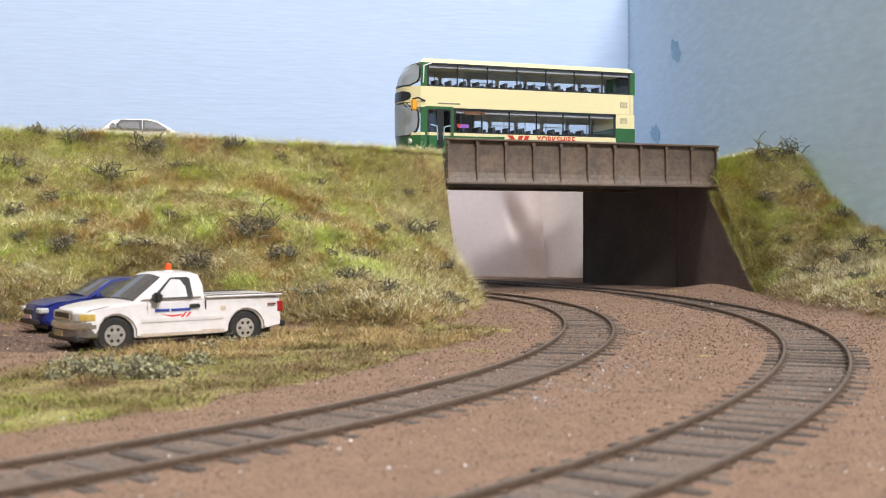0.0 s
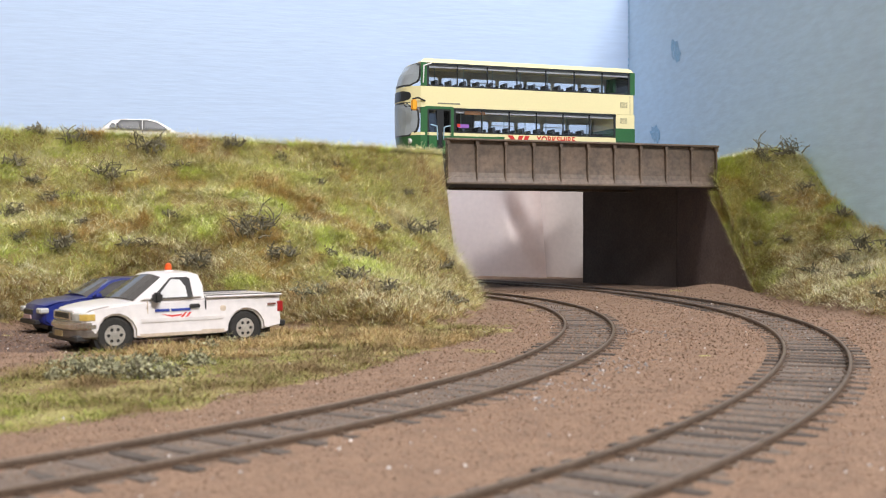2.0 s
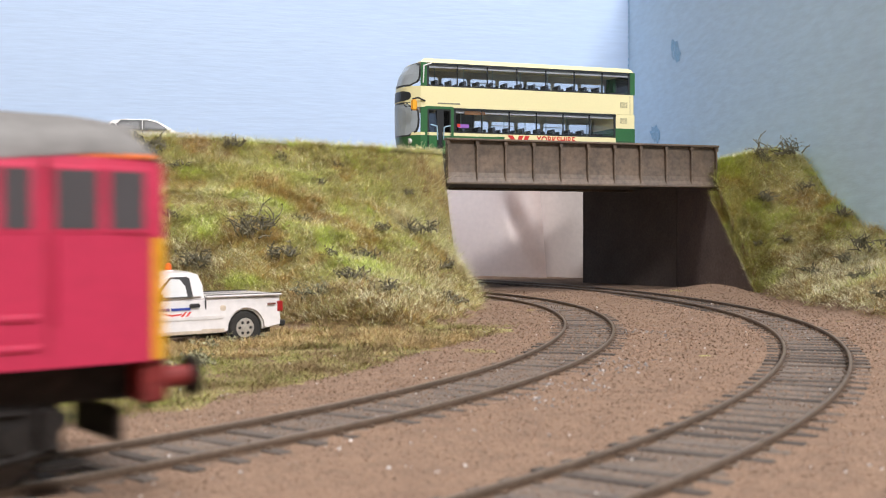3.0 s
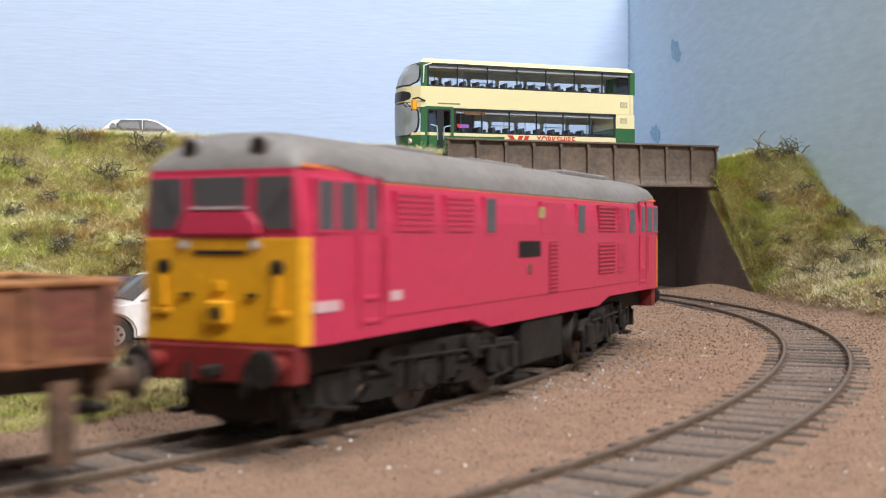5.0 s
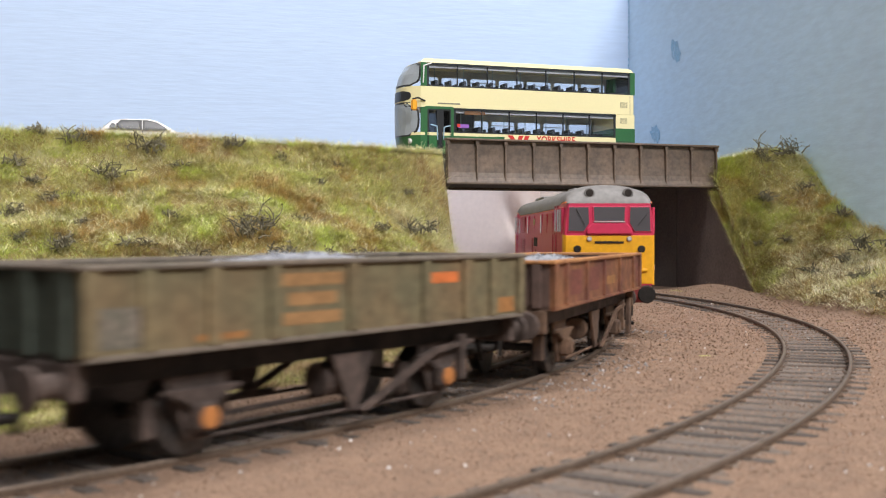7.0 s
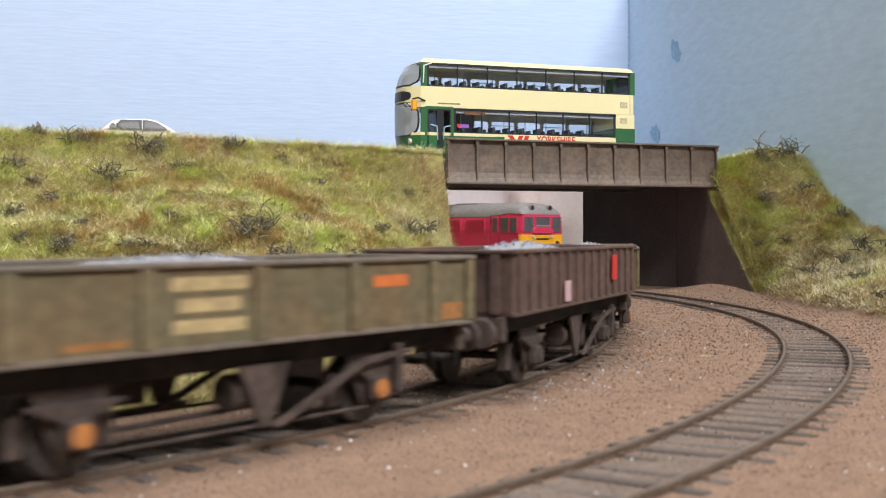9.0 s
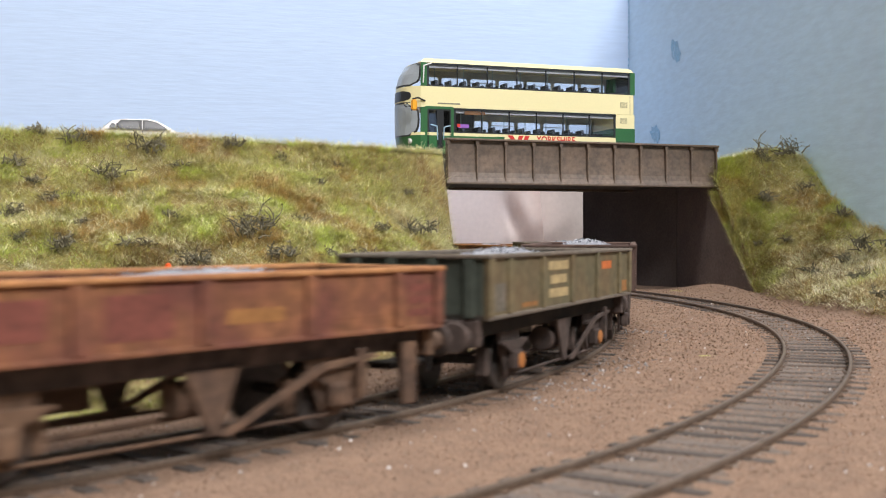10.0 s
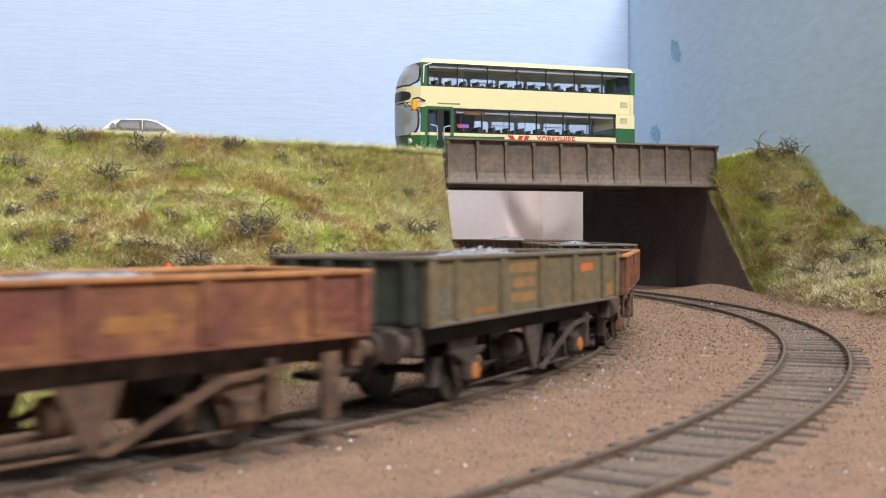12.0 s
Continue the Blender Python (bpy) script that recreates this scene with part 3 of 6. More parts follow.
def build_loco():
    root = thing("diesel_locomotive", "red diesel locomotive with yellow cab ends and grey roof", "locomotive", Matrix())
    xs = [-105.5, -105.0, -103.5, -96, -82.5, -79, 79, 82.5, 96, 103.5, 105.0, 105.5]
    rings = []
    for x in xs:
        w, zc = loco_side(x)
        rings.append([(x, -w, 16.4), (x, -w, 35.5), (x, -w + 0.45, 39.5), (x, -w + 1.2, zc), (x, w - 1.2, zc), (x, w - 0.45, 39.5), (x, w, 35.5), (x, w, 16.4)])
    part("body", loft(rings), M_RED, root, "bright red body shell")
    rings = []
    for x, drop in ((-105.4, 0.0), (-104.6, 0.34), (-103.2, 0.66), (-100.6, 0.90), (-96, 0.97), (-79, 1.0), (79, 1.0), (96, 0.97), (100.6, 0.9), (103.2, 0.66), (104.6, 0.34), (105.4, 0.0)):
        w, zc = loco_side(x)
        ring = []
        for i in range(17):
            a = math.pi * i / 16
            c, s = math.cos(a), math.sin(a)
            ring.append((x, (w - 0.9) * math.copysign(abs(c) ** 0.95, c), zc + 0.05 + (50.0 - zc) * drop * s ** 0.85))
        ring += [(x, -(w - 1.3), zc - 0.4), (x, w - 1.3, zc - 0.4)]
        rings.append(ring)
    part("roof", loft(rings), M_ROOF, root, "weathered grey domed roof", smooth=True)
    skirt = [(-44, 16.6), (-34, 14.2), (41, 14.2), (52, 16.6)]
    part("skirt", prism(skirt, -15.45, 15.45, "y", 0.1), M_RED, root)
    for e in (-1, 1):
        X = e * 105.5
        # yellow warning panel, wrapping round to the corners
        part("warning_panel", bx(min(X - e * 0.4, X + e * 0.18), max(X - e * 0.4, X + e * 0.18), -14.6, 14.6, 16.6, 32.9, 0.3), M_YEL, root, "yellow warning panel")
        for s in (-1, 1):
            poly = [(X + e * 0.1, s * 14.4), (X - e * 0.5, s * 15.02), (X - e * 2.0, s * 15.35), (X - e * 2.0, s * 14.4)]
            part("yellow_corner", prism(poly, 16.6, 32.9, "z"), M_YEL, root)
        f0, f1 = sorted((X + e * 0.0, X + e * 0.28))
        g0, g1 = sorted((X + e * 0.24, X + e * 0.36))
        # three cab front windows
        for poly in ([(-5.0, 37.6), (5.0, 37.6), (5.2, 42.2), (-5.2, 42.2)],
                     [(8.4, 34.2), (13.6, 34.2), (13.3, 42.1), (6.9, 42.1), (6.7, 37.0)],
                     [(-8.4, 34.2), (-13.6, 34.2), (-13.3, 42.1), (-6.9, 42.1), (-6.7, 37.0)]):
            cy, cz = sum(p[0] for p in poly) / len(poly), sum(p[1] for p in poly) / len(poly)
            big = [(cy + (y - cy) * 1.09, cz + (z - cz) * 1.08) for y, z in poly]
            fr = part("cab_window", prism(big, f0, f1, "x", 0.12), M_RED, root)
            part("pane", prism(poly, g0, g1, "x", 0.1), M_PANE, fr, "dark cab glass")
        part("wiper", rod((X + e * 0.6, 11, 41.5), (X + e * 0.6, 8.3, 36.5), 0.09), M_GREYUF, root)
        part("wiper", rod((X + e * 0.6, -13, 40.5), (X + e * 0.6, -9.3, 36.0), 0.09), M_GREYUF, root)
        part("window_ledge", bx(min(f0, f0 + e * 0.7), max(f1, f1 + e * 0.4), -5.2, 5.2, 37.1, 37.5, 0.1), M_FRAMEG, root)
        # raised plate under the middle window
        pl = [(-7.6, 33.2), (7.6, 33.2), (7.3, 35.2), (5.6, 36.9), (-5.6, 36.9), (-7.3, 35.2)]
        part("nose_plate", prism(pl, *sorted((X, X + e * 0.9)), "x", 0.3), M_RED, root)
        # fittings on the yellow panel
        part("headboard_slot", bx(*sorted((X, X + e * 0.45)), -4.8, 4.8, 30.2, 30.9), M_BLACK, root, "black headboard slot")
        for s in (-1, 1):
            lamp = part("marker_lamp", cyl((s * 6.6, 31.7), 0.85, *sorted((X, X + e * 0.7)), "x", 12, 0.1), M_FRAMEG, root)
            part("lens", cyl((s * 6.6, 31.7), 0.5, *sorted((X + e * 0.68, X + e * 0.8)), "x", 10), M_LENS, lamp)
            part("socket", cyl((s * 10.6, 28.3), 1.25, *sorted((X, X + e * 0.8)), "x", 14, 0.2), M_BLACK, root)
            part("cable", rod((X + e * 0.6, s * 10.8, 27.2), (X + e * 0.7, s * 10.4, 22.2), 0.5), M_YEL, root)
            part("cable_bracket", bx(*sorted((X, X + e * 0.8)), min(s * 9.4, s * 12.6), max(s * 9.4, s * 12.6), 20.8, 21.8, 0.2), M_YEL, root)
            part("step_iron", bx(*sorted((X, X + e * 0.9)), min(s * 5.2, s * 7.0), max(s * 5.2, s * 7.0), 23.8, 24.3), M_BLACK, root)
            pipe = rod((X + e * 1.1, s * 5.5, 13.5), (X + e * 1.6, s * 5.5, 8.6), 0.55)
            part("brake_pipe", pipe, M_BLACK, root)
            b = part("buffer", cyl((s * 11.4, 13.6), 1.5, *sorted((X, X + e * 5.2)), "x", 14, r2=1.5), M_DKRED, root, "red buffer with a black head")
            part("buffer_head", cyl((s * 11.4, 13.6), 2.9, *sorted((X + e * 5.0, X + e * 6.0)), "x", 22, 0.3), M_BLACK, b)
        hl = part("headlamp", bx(*sorted((X, X + e * 1.4)), -2.1, 2.1, 19.4, 23.2, 0.35), M_YEL, root)
        part("lens", cyl((0, 21.2), 1.1, *sorted((X + e * 1.35, X + e * 1.5)), "x", 16), M_BLACK, hl)
        part("lamp_iron", bx(*sorted((X, X + e * 0.9)), -0.7, 0.7, 24.6, 26.2, 0.1), M_YEL, root)
        part("bufferbeam", bx(*sorted((X - e * 3, X + e * 0.6)), -14, 14, 10.6, 16.3, 0.3), M_DKRED, root, "dark red bufferbeam")
        part("coupling_hook", bx(*sorted((X, X + e * 4.5)), -1.0, 1.0, 11.6, 13.4, 0.3), M_BLACK, root)
        part("snow_guard", bx(*sorted((X - e * 4, X - e * 3)), -8, 8, 4.5, 9.5, 0.3), M_BLACK, root)
        # round ports in the roof dome
        for s in (-1, 1):
            p = part("roof_port", cyl((s * 6.4, 46.9), 1.75, *sorted((X - e * 4, X - e * 0.9)), "x", 20, 0.2), M_ROOF, root)
            part("port_hole", cyl((s * 6.4, 46.9), 1.25, *sorted((X - e * 2, X - e * 0.78)), "x", 18), M_BLACK, p)
    # side windows, doors, grilles
    for s in (-1, 1):
        def pane(x0, x1, z0, z1, frame_m=M_RED, name="side_window"):
            y = lambda d: sorted((s * (15.2 - 0.5), s * (15.5 + d)))
            fr = part(name, bx(x0 - 0.7, x1 + 0.7, *y(0.12), z0 - 0.6, z1 + 0.5, 0.15), frame_m, root)
            part("pane", bx(x0, x1, *y(0.2), z0, z1, 0.1), M_PANE, fr)

        def grille(x0, x1, z0, z1, dark=M_SEAM):
            fr = part("grille", bx(x0, x1, *sorted((s * 15.0, s * 15.56)), z0, z1), dark, root, "slatted air grille")
            n = int((z1 - z0) / 1.0)
            for i in range(n):
                z = z0 + (i + 0.5) * (z1 - z0) / n
                part("slat", bx(x0 + 0.3, x1 - 0.3, *sorted((s * 15.3, s * 15.78)), z - 0.22, z + 0.24), M_RED, fr)
        for e in (-1, 1):
            a = sorted((e * 102.2, e * 97.4))
            pane(*a, 34.0, 41.6, M_RED)
            a = sorted((e * 95.9, e * 90.2))
            pane(*a, 34.0, 41.6, M_RED)
            a = sorted((e * 87.2, e * 83.6))
            pane(*a, 34.0, 41.6, M_RED, "door_window")
            for x in (89.2, 81.6):
                part("door_seam", bx(e * x - 0.18, e * x + 0.18, *sorted((s * 15.0, s * 15.56)), 18, 43), M_SEAM, root)
            for x in (90.2, 80.6):
                part("grab_rail", rod((e * x, s * 16.0, 22), (e * x, s * 16.0, 33), 0.22), M_RED, root)
            for z in (18.6, 22.4):
                part("door_step", bx(*sorted((e * 88, e * 82.8)), *sorted((s * 15.2, s * 15.9)), z, z + 0.9, 0.2), M_RED, root)
        pane(-36.5, -31.5, 33.6, 40.6, M_RED)
        pane(23, 28.5, 33.6, 40.6, M_RED)
        for x0, x1 in ((-77, -61), (-56.5, -42.5)):
            grille(x0, x1, 33.6, 40.8, dark=M_RED)
        grille(40.5, 56, 33.8, 41.0)
        grille(58.5, 67, 33.8, 41.0, dark=M_RED)
        pane(70.5, 76, 33.6, 40.6, M_RED)
        grille(40.5, 56, 22.5, 31.0)
        grille(58.5, 67, 22.5, 31.0, dark=M_RED)
        grille(1.5, 8.0, 19.5, 31.5)
        part("nameplate", bx(-18, -4.5, *sorted((s * 15.2, s * 15.75)), 28.2, 31.8, 0.1), M_GREYUF, root, "dark cast nameplate")
        part("crest", bx(-12.8, -10.2, *sorted((s * 15.2, s * 15.7)), 24.2, 26.8, 0.3), M_MAROON, root)
        part("access_panel", bx(-4, 14, *sorted((s * 15.2, s * 15.58)), 33.4, 40.9, 0.1), M_RED, root)
        part("data_label", bx(-5, -1.5, *sorted((s * 15.2, s * 15.68)), 37.0, 39.6), M_CREAMB, root)
        for x0, x1, z in ((-103.2, -95.5, 21.4), (-78.6, -74.2, 22.0)):
            part("number_bar", bx(x0, x1, *sorted((s * 15.2, s * 15.58)), z, z + 1.7), M_WHITE, root, "pale number lettering bar")
        part("body_seam", bx(-80, 80, *sorted((s * 15.2, s * 15.54)), 19.2, 19.45), M_SEAM, root)
        for x0, x1, z in ((-79.5, 79.5, 42.1), (-104.5, -82.5, 43.7), (82.5, 104.5, 43.7)):
            part("cantrail_line", bx(x0, x1, *sorted((s * 13.6, s * 14.42)), z - 0.2, z + 0.35), M_ORLINE, root, "thin orange cantrail stripe")
    for x0, x1, w in ((-60, -40, 6.0), (-20, 12, 5.0), (34, 72, 8.0)):
        part("roof_hatch", bx(x0, x1, -w, w, 48.8, 50.3, 0.4), M_ROOF, root)
    part("exhaust", cyl((-4, 0), 1.8, 49.2, 51.0, "z", 14, 0.2), M_BLACK, root)
    part("roof_fan", cyl((53, 0), 6.5, 49.8, 50.7, "z", 24, 0.2), M_GREYUF, root)
    # tank and boxes between the bogies
    part("underframe", bx(-104, 104, -10, 10, 11, 16.6, 0.3), M_BLACK, root)
    part("battery_box", bx(-13, 14, -14.6, 14.6, 3.8, 14.3, 0.5), M_GREYUF, root, "grey equipment box between the bogies")
    part("air_tank", cyl((10, 8.0), 2.6, -27, -14, "x", 16, 0.4), M_BLACK, root)
    bogies = []
    for e in (-1, 1):
        bg = new("bogie")
        bg.empty_display_size = 0.01
        bg.parent = root
        frame_bm = bx(-37, 37, -7, 7, 8, 12, 0.3)
        for s in (-1, 1):
            y = lambda a, b: sorted((s * a, s * b))
            prof = [(-37, 9.2), (-34, 11.6), (-22, 11.6), (-19, 13.4), (19, 13.4), (22, 11.6), (34, 11.6), (37, 9.2), (36, 7.4), (20, 8.2), (16, 6.2), (-16, 6.2), (-20, 8.2), (-36, 7.4)]
            prism(prof, *y(11.8, 13.2), "y", 0.25, bm=frame_bm)
            for x in (-28, 0, 28):
                bx(x - 3.2, x + 3.2, *y(11.4, 14.0), 4.2, 10.4, 0.4, bm=frame_bm)
                cyl((x, 7.0), 2.0, *y(13.8, 14.6), "y", 14, 0.2, bm=frame_bm)
            for x in (-15, 15):
                for k in range(4):
                    bx(x - 5.5 + k * 0.9, x + 5.5 - k * 0.9, *y(12.0, 13.9), 4.4 + k * 0.6, 4.9 + k * 0.6, bm=frame_bm)
            for x in (-9, 9):
                cyl((x, s * 12.8), 1.5, 5.6, 11.2, "z", 12, bm=frame_bm)
            for x in (-23.2, -32.8, 23.2, 32.8):
                cyl((x, s * 13.9), 1.15, 5.2, 10.6, "z", 10, 0.2, bm=frame_bm)
            for x in (-19, 11):
                cyl((x + 4, 11.4), 2.1, *y(13.0, 15.2), "y", 14, 0.3, bm=frame_bm)
                bx(x, x + 8, *y(13.0, 14.2), 8.6, 9.6, 0.2, bm=frame_bm)
            for x in (-25, -6, 6, 25):
                bx(x - 0.4, x + 0.4, *y(13.0, 14.4), 4.8, 12.4, bm=frame_bm)
            rod((-30, s * 14.4, 11.2), (30, s * 14.4, 10.4), 0.35, bm=frame_bm)
            rod((-35, s * 13.8, 5.4), (-22, s * 13.8, 3.6), 0.5, bm=frame_bm)
            rod((35, s * 13.8, 5.4), (22, s * 13.8, 3.6), 0.5, bm=frame_bm)
            bx(-38, -31.5, *y(12.4, 15.0), 2.6, 3.4, bm=frame_bm)
            bx(31.5, 38, *y(12.4, 15.0), 2.6, 3.4, bm=frame_bm)
            bx(-35.2, -34.2, *y(12.6, 13.4), 3.0, 9, bm=frame_bm)
            bx(34.2, 35.2, *y(12.6, 13.4), 3.0, 9, bm=frame_bm)
        part("bogie_frame", frame_bm, M_GREYUF, bg, "grimy dark bogie frame")
        wheels = [wheelset(bg, x, 6.6) for x in (-28, 0, 28)]
        bogies.append((bg, e * 57.0, wheels))
    return root, bogies


def heap(bm, rng, half_l, half_w, z0, peaks):
    """Small broken stones lying over a low heap."""
    def top(x, y):
        h = z0
        for px, py, r, a in peaks:
            h += a * math.exp(-(((x - px) / r) ** 2 + ((y - py) / (half_w * 0.75)) ** 2))
        return h
    nx, ny = 40, 12
    grid = [[bm.verts.new((-half_l + 2 * half_l * i / nx, -half_w + 2 * half_w * j / ny, top(-half_l + 2 * half_l * i / nx, -half_w + 2 * half_w * j / ny) + rng.uniform(-0.25, 0.25))) for j in range(ny + 1)] for i in range(nx + 1)]
    for i in range(nx):
        for j in range(ny):
            bm.faces.new((grid[i][j], grid[i + 1][j], grid[i + 1][j + 1], grid[i][j + 1]))
    for _ in range(900):
        x, y = rng.uniform(-half_l, half_l) * 0.98, rng.uniform(-half_w, half_w) * 0.97
        c = Vector((x, y, top(x, y) + 0.15))
        r = rng.uniform(0.35, 0.85)
        vs = [bm.verts.new(c + Vector((rng.gauss(0, 1), rng.gauss(0, 1), rng.gauss(0, 1))).normalized() * r) for _ in range(4)]
        for f in ((0, 1, 2), (0, 2, 3), (0, 3, 1), (1, 3, 2)):
            bm.faces.new([vs[k] for k in f])


def build_wagon(kind, seed, label):
    rng = random.Random(seed)
    root = thing("ballast_wagon", label, "wagon", Matrix(), "wagons of the stone train")
    # olive and rust ends take darker colours than the sides, as painted shade
    side_m, rim_m, end_m, uf = {"rust": (M_RUST, M_RUSTRIM, M_BROWN, M_UFRUST), "olive": (M_OLIVE, M_OLIVERIM, M_OLIVESHADE, M_UFDARK), "brown": (M_BROWN, M_BROWN, M_BROWN, M_UFDARK)}[kind]
    zt = {"rust": 27.6, "olive": 29.4, "brown": 30.2}[kind]
    zb, hl, hw = 16.5, 53.5, 16.3
    for s in (-1, 1):
        y = lambda a, b: sorted((s * a, s * b))
        sd = part("side", bx(-hl, hl, *y(hw - 0.9, hw), zb, zt - 0.6, 0.1), side_m, root)
        part("side_rim", bx(-hl - 0.7, hl + 0.7, *y(hw - 1.2, hw + 0.8), zt - 0.9, zt, 0.2), rim_m, sd, "worn top rim")
        part("side_sill", bx(-hl, hl, *y(hw - 0.5, hw + 0.55), zb - 0.1, zb + 0.7, 0.12), rim_m if kind == "olive" else side_m, sd)
        if kind == "brown":
            ribs = [-50 + 100 * i / 14 for i in range(15)]
            rw = 0.75
        else:
            ribs = [-52.6, -43, -31, -18.5, 0, 20.5, 33.5, 42.5, 52.6] if seed == 12 else [-52.6, -42, -21, 0, 21, 42, 52.6]
            rw = 1.15
        for x in ribs:
            part("rib", bx(x - rw, x + rw, *y(hw - 0.2, hw + 0.75), zb + 0.7, zt - 0.9, 0.15), side_m, sd)
        y2 = y(hw - 0.1, hw + 0.06)
        if kind == "olive":
            part("orange_patch", bx(*((22.5, 31.0) if seed == 12 else (26.0, 35.0)), *y2, zt - 5.1, zt - 3.1), M_PATCH, sd, "small orange panel")
            for i, (a, b) in enumerate(((-16.6, -2.2), (-15.2, -3.8), (-16.4, -2.6))):
                part("lettering_bar", bx(a, b, *y2, zt - 4.2 - i * 3.1, zt - 2.2 - i * 3.1), M_CREAMB if seed == 14 else M_FAINT, sd, "bar of cream lettering" if seed == 14 else "faint bar of lettering")
            part("stain", bx(-34, -24, *y2, zb + 1.4, zb + 2.4), M_OCHRE, sd)
            part("data_panel", bx(-51, -43.8, *y2, zb + 1.4, zb + 7.0), M_DATAP, sd, "pale rubbed data panel")
            part("data_panel", bx(44.5, 50.5, *y2, zb + 1.2, zb + 4.2), M_OCHRE, sd)
        elif kind == "rust":
            part("lettering_bar", bx(4.2, 15.5, *y2, zb + 3.4, zb + 5.6), M_OCHRE, sd, "faded ochre lettering bar")
            for a, b in ((-38.5, -25.5), (-17, -5.5), (25.5, 37.5)):
                c0, c1 = zb + 2.6 + rng.uniform(-0.5, 0.5), zt - 2.6
                part("faded_panel", bx(a, b, *y2, c0, c1, 0.02), M_MAROON if a < 0 else side_m, sd)
            for i in range(3):
                part("lettering_bar", bx(44.5, 51, *y2, zb + 2.4 + i * 2.2, zb + 3.6 + i * 2.2), M_MAROON, sd)
        else:
            part("red_patch", bx(25.5, 30.5, *y(hw + 0.6, hw + 0.85), zb + 4.6, zt - 2.4), M_DKREDP, sd, "red painted patch")
            part("white_patch", bx(-18.5, -14, *y(hw + 0.6, hw + 0.85), zb + 1.2, zb + 6), M_WHITE, sd, "white painted patch")
        # underframe
        # solebar one step darker than the underframe: shadow below the body, painted in
        part("solebar", bx(-hl, hl, *y(10.8, 12.4), 12.6, zb, 0.2), M_UFDARK if kind == "rust" else M_BLACK, root)
        for x in (-30, 30):
            w = part("axle_guard", prism([(x - 6.5, 13.2), (x + 6.5, 13.2), (x + 2.6, 4.2), (x + 1.8, 2.8), (x - 1.8, 2.8), (x - 2.6, 4.2)], *y(11.2, 12.0), "y", 0.1), uf, root)
            spring = bmesh.new()
            for k in range(4):
                bx(x - 7.5 + k * 1.5, x + 7.5 - k * 1.5, *y(12.1, 13.5), 10.2 - k * 0.6, 10.75 - k * 0.6, bm=spring)
            part("leaf_spring", spring, uf, w)
            part("axlebox", bx(x - 2.2, x + 2.2, *y(12.0, 14.6), 4.4, 8.6, 0.5), uf, w)
            part("axlebox_cover", cyl((x, 6.4), 1.75, *y(14.5, 15.0), "y", 14, 0.15), M_AXBOX if kind == "olive" else uf, w)
            part("brake_block", bx(x + 6.2, x + 8.2, *y(7.5, 9.8), 3.5, 9.5, 0.2), uf, root)
            part("brake_block", bx(x - 8.2, x - 6.2, *y(7.5, 9.8), 3.5, 9.5, 0.2), uf, root)
        lever = prism([(3.5, 3.4), (5.6, 2.8), (26, 11.0), (38, 12.2), (38, 13.0), (25, 12.2)], *y(14.4, 15.0), "y", 0.08)
        part("brake_lever", lever, uf, root, "long diagonal hand brake lever")
        part("lever_guard", bx(33.5, 35.2, *y(13.6, 15.2), 5.4, 14, 0.12), uf, root)
        part("v_hanger", prism([(-1.5, 13), (9, 13), (5.2, 3), (3.2, 3)], *y(12.6, 13.4), "y", 0.1), uf, root)
        if kind == "rust":
            part("step_hanger", bx(45, 48.6, *y(13.6, 14.8), 3.2, 14.2, 0.15), uf, root)
        part("brake_cylinder", cyl((-9, 8.4), 3.0, -1, 4, "x", 16, 0.3) if s < 0 else bx(-14, -4, *y(6, 11), 6, 12, 0.5), uf, root)
        part("pull_rod", rod((-30, s * 6, 4.6), (4, s * 6, 5.2), 0.5), uf, root)
        part("tie_bar", rod((-30, s * 12.4, 3.2), (30, s * 12.4, 3.2), 0.35), uf, root)
    for e in (-1, 1):
        X = e * hl
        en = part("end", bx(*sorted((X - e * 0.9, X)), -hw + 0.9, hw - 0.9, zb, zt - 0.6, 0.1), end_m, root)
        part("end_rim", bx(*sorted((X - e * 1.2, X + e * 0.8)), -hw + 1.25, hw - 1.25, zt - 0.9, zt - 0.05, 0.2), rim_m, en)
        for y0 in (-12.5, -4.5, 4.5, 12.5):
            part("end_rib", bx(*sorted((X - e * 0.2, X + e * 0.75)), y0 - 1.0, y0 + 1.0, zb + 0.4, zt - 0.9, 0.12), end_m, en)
        part("headstock", bx(*sorted((X - e * 1.6, X + e * 0.4)), -14.5, 14.5, 11.2, zb - 0.1, 0.25), uf, root)
        for s in (-1, 1):
            b = part("buffer", cyl((s * 11.4, 13.4), 1.7, *sorted((X, X + e * 4.6)), "x", 14), uf, root)
            part("buffer_head", cyl((s * 11.4, 13.4), 3.1, *sorted((X + e * 4.5, X + e * 5.6)), "x", 20, 0.3), M_UFDARK, b)
        part("coupling", bx(*sorted((X, X + e * 5.8)), -3.2, 3.2, 7.6, 8.8, 0.3), M_BLACK, root)
        part("brake_hose", rod((X + e * 0.6, -4.5, 12.5), (X + e * 2.4, -4.8, 6.4), 0.6), M_BLACK, root)
    part("floor_plate", bx(-hl, hl, -hw + 0.9, hw - 0.9, zb, zb + 1.0), uf, root)
    part("cross_member", bx(-50, 50, -3, 3, 11.5, 16.2, 0.3), M_BLACK, root)
    bm = bmesh.new()
    off = rng.uniform(-8, 8)
    heap(bm, rng, hl - 1.2, hw - 1.3, zt - 4.2, [(off, 0, 24, 3.9 + (1.2 if kind == "brown" else 0.5 if kind == "olive" else 0.0)), (off + 20, 1, 14, 1.4)])
    part("stone_load", bm, M_LOADST, root, "heaped pale grey crushed stone")
    wheels = [wheelset(root, x, 6.0) for x in (-30, 30)]
    return root, wheels


